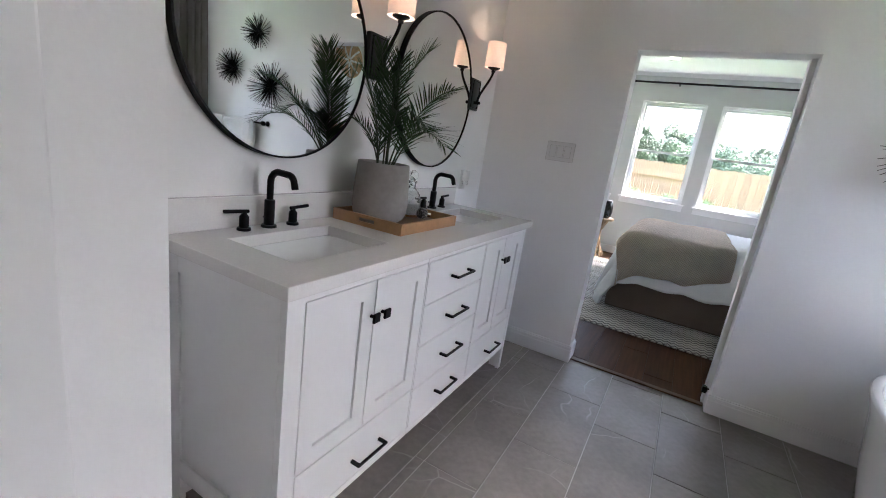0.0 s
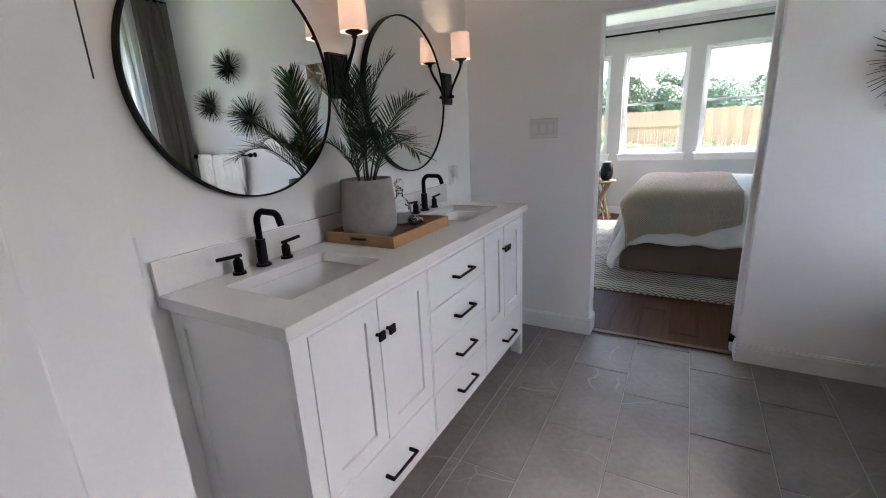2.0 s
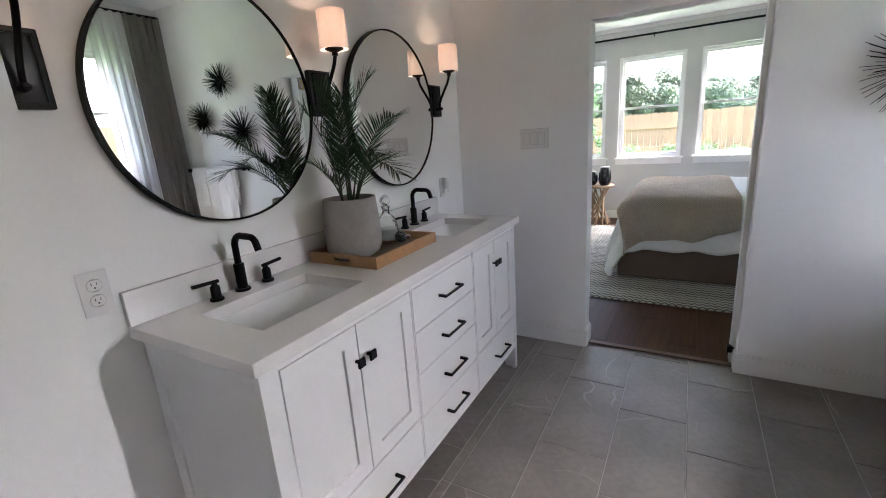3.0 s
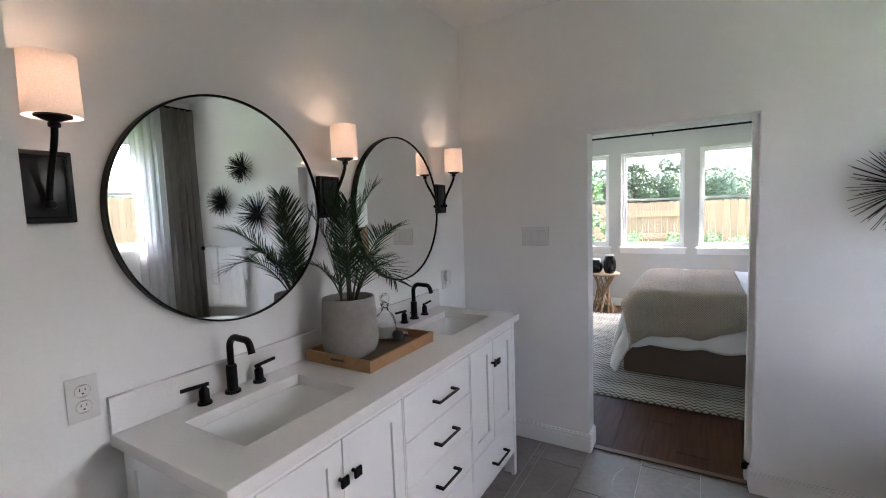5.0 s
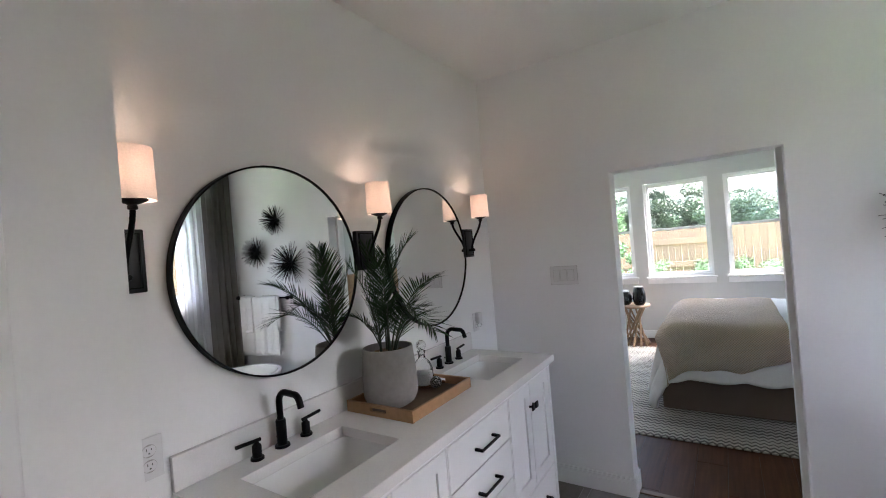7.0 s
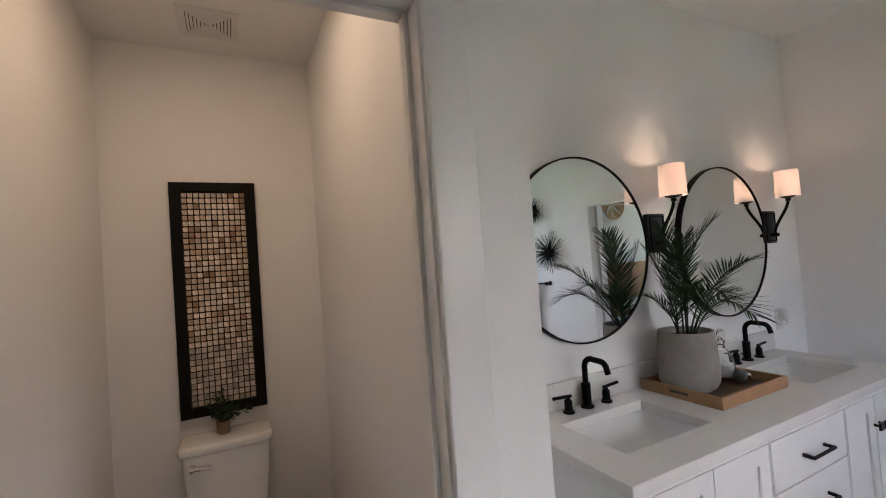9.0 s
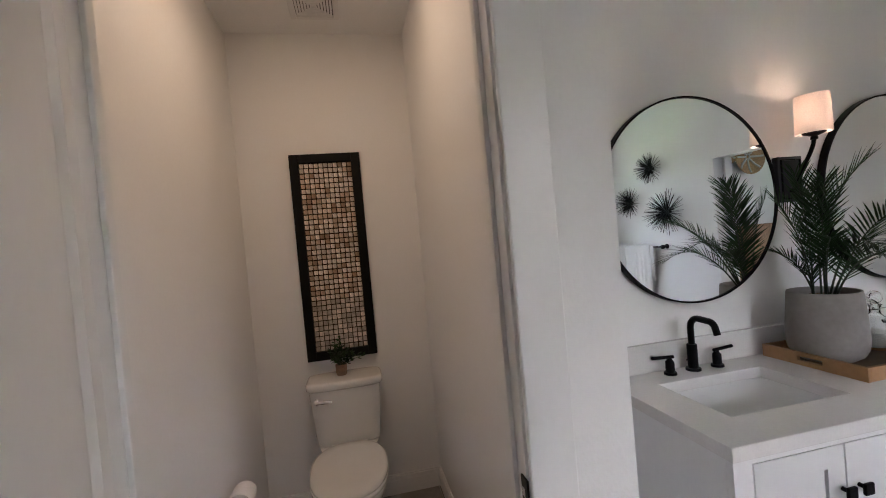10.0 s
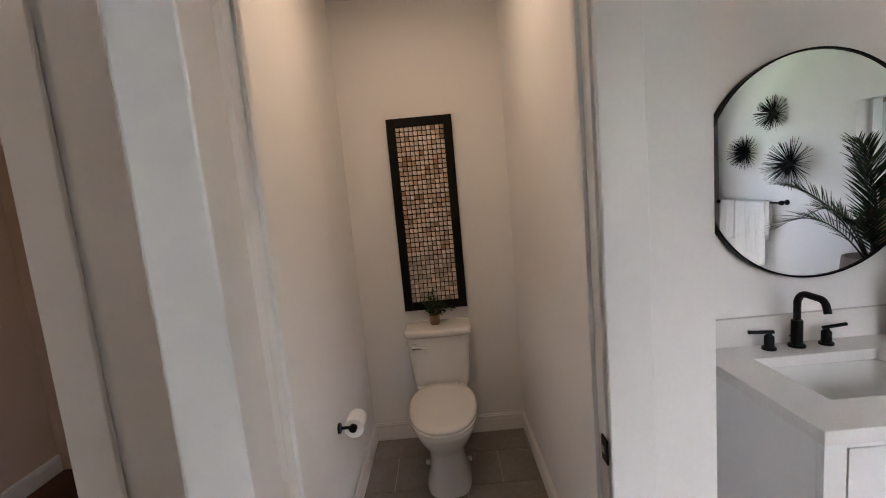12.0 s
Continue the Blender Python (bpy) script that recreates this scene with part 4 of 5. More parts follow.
plant = thing("small_plant", "small dark green plant in a brown pot on the toilet tank", "potted plant", (-1.88, 0.400, 0.7975))
part("pot", lathe([(0.0, 0.0), (0.025, 0.0), (0.029, 0.008), (0.032, 0.060), (0.028, 0.060), (0.026, 0.05), (0.0, 0.05)], 24), POT_CLAY, plant, smooth=True)
g = random.Random(9)
for k in range(34):
    a, e = g.uniform(0, 6.28), g.uniform(0.15, 1.0)
    ln = g.uniform(0.085, 0.16)
    tip = Vector((ln * e * math.cos(a), ln * e * math.sin(a), 0.055 + ln * (1.05 - 0.75 * e)))
    base = Vector((0.01 * math.cos(a), 0.01 * math.sin(a), 0.05))
    sprig = tube([base, base.lerp(tip, 0.5) + Vector((0, 0, 0.012)), tip], 0.0012, 4)
    for j in range(9):
        p = base.lerp(tip, 0.35 + 0.65 * j / 8) + Vector((0, 0, 0.006))
        w = Vector((g.uniform(-1, 1), g.uniform(-1, 1), g.uniform(-0.2, 0.8))).normalized()
        u = w.orthogonal().normalized()
        q = [p, p + w * 0.013 + u * 0.007, p + w * 0.026, p + w * 0.013 - u * 0.007]
        sprig.faces.new([sprig.verts.new(v) for v in q])
    part("sprig", sprig, LEAF, plant)

holder = thing("paper_holder", "matte black wall paper holder with a toilet roll", "paper holder", (-1.20, -0.07, 0.545))
part("flange", lathe([(0.024, 0.0005), (0.024, 0.010), (0.009, 0.011)], 24, 'Y'), BLACK, holder, smooth=True)
part("post", tube([(0, 0.008, 0), (0, 0.070, 0)], 0.0075, 12), BLACK, holder, smooth=True)
part("bar", tube([(0.012, 0.070, 0), (-0.135, 0.070, 0)], 0.008, 12), BLACK, holder, smooth=True)
part("end_knob", lathe([(0.019, 0.002), (0.019, 0.018)], 20, 'X', (0, 0.070, 0)), BLACK, holder, smooth=True)
part("paper_roll", lathe([(0.013, -0.004), (0.046, -0.004), (0.047, -0.010), (0.047, -0.104), (0.046, -0.108), (0.013, -0.108)], 36, 'X', (0, 0.070, -0.01)), PAPER, holder, "white paper roll", smooth=True)

vent = thing("ceiling_vent", "white square exhaust vent with concentric louvres", "ceiling vent", (-1.69, 0.44, CZ))
part("vent_frame", boxes((-0.125, 0.125, -0.125, -0.095, -0.014, -0.0005), (-0.125, 0.125, 0.095, 0.125, -0.014, -0.0005), (-0.125, -0.095, -0.095, 0.095, -0.014, -0.0005), (0.095, 0.125, -0.095, 0.095, -0.014, -0.0005), bevel=0.003), PLASTIC, vent)
part("backing", boxes((-0.095, 0.095, -0.095, 0.095, -0.003, -0.0005)), SOCKET, vent)
for k in range(6):
    o, i = 0.091 - 0.0148 * k, 0.0805 - 0.0148 * k
    i = max(i, 0.0)
    part("louvre", boxes((-o, o, -o, -i, -0.013, -0.004), (-o, o, i, o, -0.013, -0.004), (-o, -i, -i, i, -0.013, -0.004), (i, o, -i, i, -0.013, -0.004)) if i > 0.004 else boxes((-o, o, -o, o, -0.013, -0.004)), PLASTIC, vent)


def can_light(name, place, label):
    t = thing(name, label, "ceiling light", place)
    part("trim_ring", lathe([(0.085, -0.0005), (0.085, -0.006), (0.066, -0.009), (0.064, -0.0005)], 36), PLASTIC, t, smooth=True)
    part("lens", lathe([(0.064, -0.001), (0.064, -0.004)], 36), CAN_GLOW, t, "glowing lens")
    return t


can_light("recessed_light", (-1.02, 0.43, CZ), "lit warm recessed ceiling light in the toilet room")
d = bpy.data.lights.new("toilet_room_light", 'AREA')
d.shape, d.size, d.energy, d.color = 'DISK', 0.12, 0.215, (1.0, 0.635, 0.34)
tl = new("toilet_room_light", d)
tl.location = (-1.02, 0.43, CZ - 0.012)
# unseen ceiling lights, added to warm the casings and lift the north wall
for lx, ly, watts, where in ((-0.95, -1.0, 0.10, "closet"), (0.75, -1.35, 0.26, "bathroom's far end")):
    can_light("recessed_light", (lx, ly, CZ), "added unseen warm ceiling light in the " + where)
    d = bpy.data.lights.new("added_warm_fill", 'AREA')
    d.shape, d.size, d.energy, d.color = 'DISK', 0.12, watts, (1.0, 0.66, 0.40)
    gl_ = new("added_warm_fill", d)
    gl_.location = (lx, ly, CZ - 0.012)
can_light("recessed_light", (-0.05, 6.95, BCZ), "lit recessed ceiling light in the bedroom")

art = thing("mosaic_wall_art", "tall black-framed mosaic of small pale stone squares", "wall art", (-2.0, 0.4115, 1.4625))
AW, AH, FW = 0.198, 0.594, 0.050
for y0, y1, z0, z1 in ((-AW, -AW + FW, -AH, AH), (AW - FW, AW, -AH, AH), (-AW + FW, AW - FW, AH - FW, AH), (-AW + FW, AW - FW, -AH, -AH + FW)):
    part("art_frame", boxes((0.001, 0.036, y0, y1, z0, z1), bevel=0.003), BLACK_WOOD, art, "wide black frame side")
BACKING = surface("mosaic_backing", (0.022, 0.009, 0.005), 0.8)
back = part("backing", boxes((0.001, 0.014, -AW + FW, AW - FW, -AH + FW, AH - FW)), BACKING, art, "dark red-brown backing")

# ---- tub corner ----
tub = thing("bathtub", "white freestanding oval bathtub below the window", "bathtub", (1.69, 2.58, 0.0))
outer = [(0.0, 0.315, 0.70, 2.6), (0.02, 0.325, 0.71, 2.6), (0.25, 0.365, 0.765, 2.5), (0.50, 0.402, 0.812, 2.4), (0.565, 0.418, 0.830, 2.4), (0.580, 0.418, 0.830, 2.4), (0.585, 0.412, 0.824, 2.4)]
inner = [(0.585, 0.388, 0.800, 2.4), (0.575, 0.378, 0.790, 2.4), (0.40, 0.350, 0.745, 2.5), (0.20, 0.31, 0.68, 2.6), (0.14, 0.26, 0.60, 2.6), (0.13, 0.10, 0.3, 2.2)]
part("shell", loft([super_ring(0, 0, z, a, b, p, 72) for z, a, b, p in outer + inner]), CERAMIC, tub, smooth=True, angle=60)

bar = thing("towel_bar", "matte black wall towel bar", "towel bar", (1.875, N, 1.245))
part("rail", tube([(-0.42, -0.065, 0), (0.42, -0.065, 0)], 0.0085, 14), BLACK, bar, smooth=True)
for s in (-1, 1):
    part("mount", lathe([(0.008, -0.065), (0.008, -0.010), (0.024, -0.009), (0.024, -0.0005)], 20, 'Y', (s * 0.405, 0, 0)), BLACK, bar, smooth=True)
    part("end_knob", lathe([(0.020, 0.0), (0.020, 0.020)], 20, 'X', (s * 0.42 - 0.01, -0.065, 0)), BLACK, bar, smooth=True)


def hung_towel(x0, x1, front, back_len, gap, label, seed):
    """A folded towel over the bar: a sheet that goes up the back, over and down the front, with soft folds."""
    g = random.Random(seed)
    bm = bmesh.new()
    prof = [(0.014 + gap, -back_len * (1 - k / 8)) for k in range(8)]
    prof += [((0.014 + gap) * math.cos(a), (0.014 + gap) * math.sin(a)) for a in np.linspace(0, math.pi, 7)]
    prof += [(-(0.014 + gap), -front * k / 12) for k in range(1, 13)]
    nx = 36
    ph = g.uniform(0, 6)
    rows = []
    for j, (dy, dz) in enumerate(prof):
        row = []
        for i in range(nx + 1):
            u = i / nx
            hang = min(1.0, max(0.0, -dz) / 0.25)
            wav = 0.012 * hang * math.sin(u * 11 + ph) + 0.005 * hang * math.sin(u * 23 + 2 * ph)
            ragged = (0.004 * math.sin(u * 60 + ph) if j in (0, len(prof) - 1) else 0)
            row.append(bm.verts.new((x0 + (x1 - x0) * u, -0.065 + dy + (wav if dy <= 0 else wav * 0.3), dz + ragged - 0.012 * hang * u)))
        rows.append(row)
    for a, b in zip(rows, rows[1:]):
        for i in range(nx):
            bm.faces.new((a[i], a[i + 1], b[i + 1], b[i]))
    ob = single("towel", bm, TOWEL, label, "towel", "towels on the bar", smooth=True, place=(0, N, 1.245), angle=80)
    so = ob.modifiers.new("thick", 'SOLIDIFY')
    so.thickness, so.offset = 0.009, 1
    return ob


hung_towel(1.84, 2.24, 0.60, 0.34, 0.0, "large white terry bath towel folded over the bar", 1)
hung_towel(2.02, 2.22, 0.36, 0.20, 0.012, "small white hand towel over the bath towel", 2)
hung_towel(1.62, 1.86, 0.57, 0.34, 0.012, "white terry towel with a fringed hem", 3)
hung_towel(1.58, 1.70, 0.30, 0.20, 0.0, "narrow white towel at the bar's end", 4)


def urchin(x, z, r, seed):
    g = random.Random(seed)
    t = thing("urchin_decor", "black metal sea-urchin wall ornament of thin spikes", "wall decor", (x, N - 0.045, z), group="urchin wall decor")
    part("core", lathe([(0.026 * math.sin(a), -0.026 * math.cos(a)) for a in np.linspace(0.05, 3.09, 9)], 14), BLACK, t)
    part("wall_pin", tube([(0, 0.02, 0), (0, 0.0445, 0)], 0.008, 8), BLACK, t)
    bm = bmesh.new()
    for k in range(230):
        zz = 1 - 2 * (k + 0.5) / 230
        a = k * 2.39996
        v = Vector((math.sqrt(1 - zz * zz) * math.cos(a), zz, math.sqrt(1 - zz * zz) * math.sin(a)))
        v += Vector((g.uniform(-0.08, 0.08), g.uniform(-0.08, 0.08), g.uniform(-0.08, 0.08)))
        v.normalize()
        ln = r * g.uniform(0.82, 1.05)
        if v.y > 0.25:
            continue
        if v.y > 0:
            v.y *= 0.4
        tube([v * 0.02, v * ln], 0.0031, 4, bm, taper=0.5)
    part("spikes", bm, BLACK, t)
    return t


urchin(1.575, 2.02, 0.155, 1)
urchin(1.925, 1.715, 0.165, 2)
urchin(1.390, 1.575, 0.220, 3)


def curtain(name, x, y0, y1, z0, z1, folds, depth, material, label):
    bm = bmesh.new()
    n, rows = 160, []
    for j in range(9):
        k = j / 8
        row = []
        for i in range(n + 1):
            u = i / n
            w = depth * (0.55 + 0.45 * (1 - k)) * math.sin(u * folds * 2 * math.pi + 0.5 * math.sin(u * 7 + k))
            row.append(bm.verts.new((x + w, y0 + (y1 - y0) * u + 0.012 * math.sin(u * folds * 4 * math.pi + k), z0 + (z1 - z0) * k)))
        rows.append(row)
    for a, b in zip(rows, rows[1:]):
        for i in range(n):
            bm.faces.new((a[i], a[i + 1], b[i + 1], b[i]))
    return single(name, bm, material, label, "curtain", smooth=True, angle=80)


CROD = thing("curtain_rod", "black curtain rod above the bathtub window", "curtain rod", (EX - 0.10, 1.9, 2.665))
part("rod", tube([(0, -1.7, 0), (0, 1.58, 0)], 0.011, 12), BLACK, CROD)
for y in (-1.6, -0.2, 1.45):
    part("bracket", tube([(0, y, 0), (0.0995, y, 0)], 0.008, 8), BLACK, CROD)
curtain("curtain", EX - 0.105, 2.86, 3.16, 0.02, 2.66, 4, 0.028, SHEER, "pale grey curtain panel lit from behind")
curtain("curtain", EX - 0.105, 3.14, 3.48, 0.02, 2.66, 5, 0.05, CURTAIN, "dark grey gathered curtain beside the window")

# ---- bedroom ----
rug = single("area_rug", boxes((-2.0, 2.1, 4.40, 7.25, 0.001, 0.012), bevel=0.004), RUG, "cream and charcoal woven chevron rug on the wood floor", "rug")
bed = thing("bed", "made bed with white duvet and taupe skirt", "bed", (0.03, 5.0, 0.0))
BL, BW, BT = 2.10, 1.95, 0.697
part("bed_skirt", boxes((0.0, BL, 0.0, BW, 0.013, 0.36), bevel=0.02), SKIRT, bed, "taupe fabric bed skirt")
part("mattress", boxes((0.03, BL, 0.03, BW - 0.03, 0.362, BT - 0.05), bevel=0.07), LINEN, bed)


def drape(x0, x1, y0, y1, bx0, bx1, by0, by1, top, round_r, step, flare, wave, seed, hem=None, crumple=1.0):
    """A cloth laid over a block: sheet coordinates run past the block's edges and hang down there."""
    bm = bmesh.new()
    uvl = bm.loops.layers.uv.new("UVMap")
    nx, ny = max(2, int((x1 - x0) / step)), max(2, int((y1 - y0) / step))
    noise_off = Vector((seed * 3.1, seed * 1.7, 0))

    def over(v, lo, hi):
        s = lo - v if v < lo else (v - hi if v > hi else 0.0)
        sign = -1 if v < lo else 1
        return s, sign
    grid = []
    for j in range(ny + 1):
        row = []
        for i in range(nx + 1):
            u, v = x0 + (x1 - x0) * i / nx, y0 + (y1 - y0) * j / ny
            if hem:
                v = hem(i / nx) + (y1 - hem(i / nx)) * j / ny
            sx, gx = over(u, bx0 + round_r, bx1 - round_r)
            sy, gy = over(v, by0 + round_r, by1 - round_r)
            s = math.hypot(sx, sy)
            cx, cy = min(max(u, bx0 + round_r), bx1 - round_r), min(max(v, by0 + round_r), by1 - round_r)
            if s > 0:
                dx, dy = gx * sx / s, gy * sy / s
                q = round_r * math.pi / 2
                if s < q:
                    a = s / round_r
                    out, dz = round_r * math.sin(a), round_r * (1 - math.cos(a))
                else:
                    h = s - q
                    side = (u * abs(dy) + v * abs(dx))
                    fold = wave * min(1, h / 0.2) * (math.sin(side * 17 + seed) + 0.6 * math.sin(side * 31 + 2 * seed))
                    out, dz = round_r + flare * h + fold, round_r + h * 0.97
                p = Vector((cx + dx * out, cy + dy * out, top - dz))
            else:
                p = Vector((u, v, top))
            nz = noise.noise(Vector((u * 3.0, v * 3.0, 0)) + noise_off) * 0.018 + noise.noise(Vector((u * 9, v * 9, 4)) + noise_off) * 0.006
            p.z += nz * crumple * (1 if s == 0 else 0.5)
            row.append((bm.verts.new(p), (u, v)))
        grid.append(row)
    for a, b in zip(grid, grid[1:]):
        for i in range(nx):
            q = (a[i], a[i + 1], b[i + 1], b[i])
            f = bm.faces.new([k[0] for k in q])
            for loop, k in zip(f.loops, q):
                loop[uvl].uv = k[1]
    return bm


duvet = single("duvet", drape(-0.52, 1.75, -0.37, BW + 0.42, 0.0, BL, 0.0, BW, BT + 0.012, 0.15, 0.03, 0.22, 0.014, 2, lambda u: -0.385 + 0.07 * u + 0.012 * math.sin(u * 40), 1.3), LINEN, "crumpled white cotton duvet hanging over the bed's edges", "duvet", smooth=True, place=(0.03, 5.0, 0.0), angle=80)
so = duvet.modifiers.new("thick", 'SOLIDIFY')
so.thickness, so.offset = 0.025, 1
throw = single("throw_blanket", drape(-0.09, 0.93, -0.31, 1.60, -0.036, BL, -0.036, BW, BT + 0.056, 0.186, 0.025, 0.20, 0.014, 2, lambda u: -0.435 + 0.12 * min(1, u / 0.4) + 0.12 * max(0, (u - 0.68) / 0.32) + 0.008 * math.sin(u * 25), 1.3), KNIT, "beige chunky knitted throw across the bed's foot", "blanket", smooth=True, place=(0.03, 5.0, 0.0), angle=80)
so = throw.modifiers.new("thick", 'SOLIDIFY')
so.thickness, so.offset = 0.012, 1
hb = thing("headboard", "tan woven headboard against the bedroom wall", "headboard", (2.18, 5.975, 0.0))
part("woven_panel", boxes((0.0, 0.05, -0.98, 0.98, 0.25, 1.35), bevel=0.02), WICKER, hb)
for s in (-1, 1):
    part("post", boxes((0.0, 0.06, *sorted((s * 0.985, s * 1.03)), 0.013, 1.38), bevel=0.008), ROOT, hb)
for k, y in enumerate((5.5, 6.4)):
    bm = loft([super_ring(0, 0, z, 0.20 * a, 0.34 * a, 3, 32) for z, a in ((0.0, 0.5), (0.03, 0.9), (0.08, 1.0), (0.13, 0.9), (0.16, 0.5))])
    single("pillow", bm, LINEN, "plump white pillow at the bed's head", "pillow", "bed pillows", smooth=True, place=(1.93, y, BT + 0.012), angle=80)


def basket(y, z, r):
    t = thing("wall_basket", "round brown and cream woven basket hung on the wall", "wall basket", (2.3, y, z), group="woven wall baskets")
    part("bowl", lathe([(0.02, -0.02), (r * 0.6, -0.03), (r, -0.075), (r, -0.085), (r * 0.6, -0.045), (0.02, -0.035)], 36, 'X'), WICKER, t, smooth=True)
    for k in range(8):
        a = k * math.pi / 4
        part("pale_spoke", tube([(-0.040, 0.1 * r * math.cos(a), 0.1 * r * math.sin(a)), (-0.052, 0.6 * r * math.cos(a), 0.6 * r * math.sin(a)), (-0.078, 0.9 * r * math.cos(a), 0.9 * r * math.sin(a))], 0.012, 6), VASE_LIP, t)


basket(5.40, 2.19, 0.22)
basket(5.05, 2.30, 0.20)
basket(5.85, 2.36, 0.17)

table = thing("side_table", "round side table with crossed teak branch legs", "side table", (-0.575, 7.38, 0.0))
part("tabletop", lathe([(0.0, 0.545), (0.215, 0.545), (0.225, 0.552), (0.225, 0.570), (0.217, 0.577), (0.0, 0.577)], 40), ROOT, table, smooth=True, angle=35)
g = random.Random(4)
for k in range(12):
    a = 2 * math.pi * k / 12
    b = a + 2.3 + g.uniform(-0.3, 0.3)
    r0, r1 = g.uniform(0.16, 0.20), g.uniform(0.12, 0.18)
    p, q = Vector((r0 * math.cos(a), r0 * math.sin(a), 0.003)), Vector((r1 * math.cos(b), r1 * math.sin(b), 0.55))
    mid = p.lerp(q, 0.5) + Vector((g.uniform(-0.015, 0.015), g.uniform(-0.015, 0.015), 0))
    part("branch_leg", tube([p, p.lerp(mid, 0.5), mid, mid.lerp(q, 0.5), q], 0.015, 8, taper=0.8), ROOT, table, smooth=True)


def vase(x, y, prof, label):
    t = thing("black_vase", label, "vase", (x, y, 0.5775), group="vases on the side table")
    part("vase_body", lathe(prof, 40), VASE, t, smooth=True)
    r, h = prof[-3]
    part("vase_rim", lathe([(r - 0.004, h + 0.0005), (r + 0.001, h + 0.0005), (r + 0.002, h + 0.012), (r - 0.004, h + 0.012)], 36), VASE_LIP, t, "pale grey rim", smooth=True)


vase(-0.675, 7.36, [(0.0, 0.0), (0.06, 0.0), (0.09, 0.03), (0.102, 0.075), (0.095, 0.13), (0.072, 0.170), (0.065, 0.185), (0.060, 0.180), (0.0, 0.10)], "squat black glazed vase with a pale rim")
vase(-0.478, 7.33, [(0.0, 0.0), (0.055, 0.0), (0.075, 0.025), (0.088, 0.09), (0.085, 0.16), (0.068, 0.225), (0.058, 0.250), (0.052, 0.245), (0.0, 0.15)], "tall black glazed vase with a pale rim")

rod = thing("curtain_rod", "long black curtain rod above the bedroom windows", "curtain rod", (0.0, BN - 0.09, 2.552))
part("rod", tube([(-2.1, 0, 0), (2.1, 0, 0)], 0.0135, 12), BLACK, rod)
for x in (-2.0, 0.03, 2.0):
    part("bracket", tube([(x, 0, -0.02), (x, 0.0895, -0.02)], 0.009, 8), BLACK, rod)

# ---- outside ----
structure("ground", boxes((-400, 400, -400, 400, -0.5, -0.25)), GRASS, "green lawn round the house reaching the horizon", "ground")
rnd = random.Random(11)


def leaf_cloud(bm, center, radius, count, size, g):
    for _ in range(count):
        v = Vector((g.gauss(0, 1), g.gauss(0, 1), g.gauss(0, 0.8)))
        p = Vector(center) + v.normalized() * radius * g.random() ** 0.4
        w = Vector((g.uniform(-1, 1), g.uniform(-1, 1), g.uniform(-0.6, 1))).normalized()
        u = w.orthogonal().normalized()
        s = size * g.uniform(0.6, 1.3)
        bm.faces.new([bm.verts.new(q) for q in (p - w * s, p + u * s * 0.55, p + w * s, p - u * s * 0.55)])


def tree(name, height, spread, clumps, per, leaf, label, material, seed, place):
    g = random.Random(seed)
    t = thing(name, label, "tree", place, group=name + "s")
    part("trunk", tube([(0, 0, 0), (0.05 * height * g.uniform(-1, 1), 0, 0.3 * height), (0, 0.03 * height, 0.75 * height)], 0.03 * height, 8, taper=0.3), BARK, t)
    bm = bmesh.new()
    centers = []
    for k in range(clumps):
        a, z = g.uniform(0, 6.28), g.uniform(0.28, 0.92)
        r = spread * math.sqrt(g.random()) * (1.1 - 0.75 * abs(z - 0.55))
        centers.append((r * math.cos(a), r * math.sin(a), z * height))
    for k, c in enumerate(centers):
        leaf_cloud(bm, c, spread * g.uniform(0.22, 0.36), per, leaf, g)
        if k % 3 == 0:
            part("limb", tube([(0, 0, 0.35 * height), Vector((0, 0, 0.4 * height)).lerp(Vector(c), 0.5), c], 0.012 * height, 6, taper=0.3), BARK, t)
    part("crown", bm, material, t)
    return t


far = [tree("oak_tree", 6.4, 3.2, 30, 420, 0.17, "broad green oak in the woods behind the fence", FOLIAGE, s, (-6.0 + 4.5 * s, 50, -0.4)) for s in range(3)]
for o in far:
    o.scale = (0.76, 0.76, 0.76)
k = 0
for row, (y, base) in enumerate(((46, 0.0), (53, 0.7), (62, 1.6))):
    for i in range(19):
        m = pose(-26 + 3.1 * i + rnd.uniform(-0.9, 0.9), y + rnd.uniform(-2, 2), -0.3, 0, 0, rnd.uniform(0, 360))
        c = copy_thing(far[k % 3], m)
        sc = (0.76, 0.92, 1.10)[row] * rnd.uniform(0.90, 1.05) * (0.86 if -26 + 3.1 * i > 1 else 1.0)
        c.scale = (sc, sc, sc)
        k += 1
for i in range(10):
    m = pose(44 + rnd.uniform(-3, 3), -14 + 4.2 * i, -0.3, 0, 0, rnd.uniform(0, 360))
    copy_thing(far[i % 3], m)
tree("young_tree", 2.9, 0.62, 16, 130, 0.045, "slender bright green young tree beside the house", SHRUB, 8, (-1.45, 10.4, -0.25))
for i, x in enumerate((-1.9, -0.75, 0.02, 0.8, 1.42, 2.3)):
    g = random.Random(20 + i)
    t = thing("shrub", "small round green shrub at the foot of the fence", "shrub", (x, 12.45, -0.25), group="fence shrubs")
    bm = bmesh.new()
    for c in range(9):
        leaf_cloud(bm, (g.uniform(-0.18, 0.18), g.uniform(-0.15, 0.15), g.uniform(0.55, 1.05)), 0.16, 60, 0.035, g)
    part("leaves", bm, SHRUB, t)
    part("stems", tube([(0, 0, 0), (0.02, 0.01, 0.9)], 0.012, 6), BARK, t)


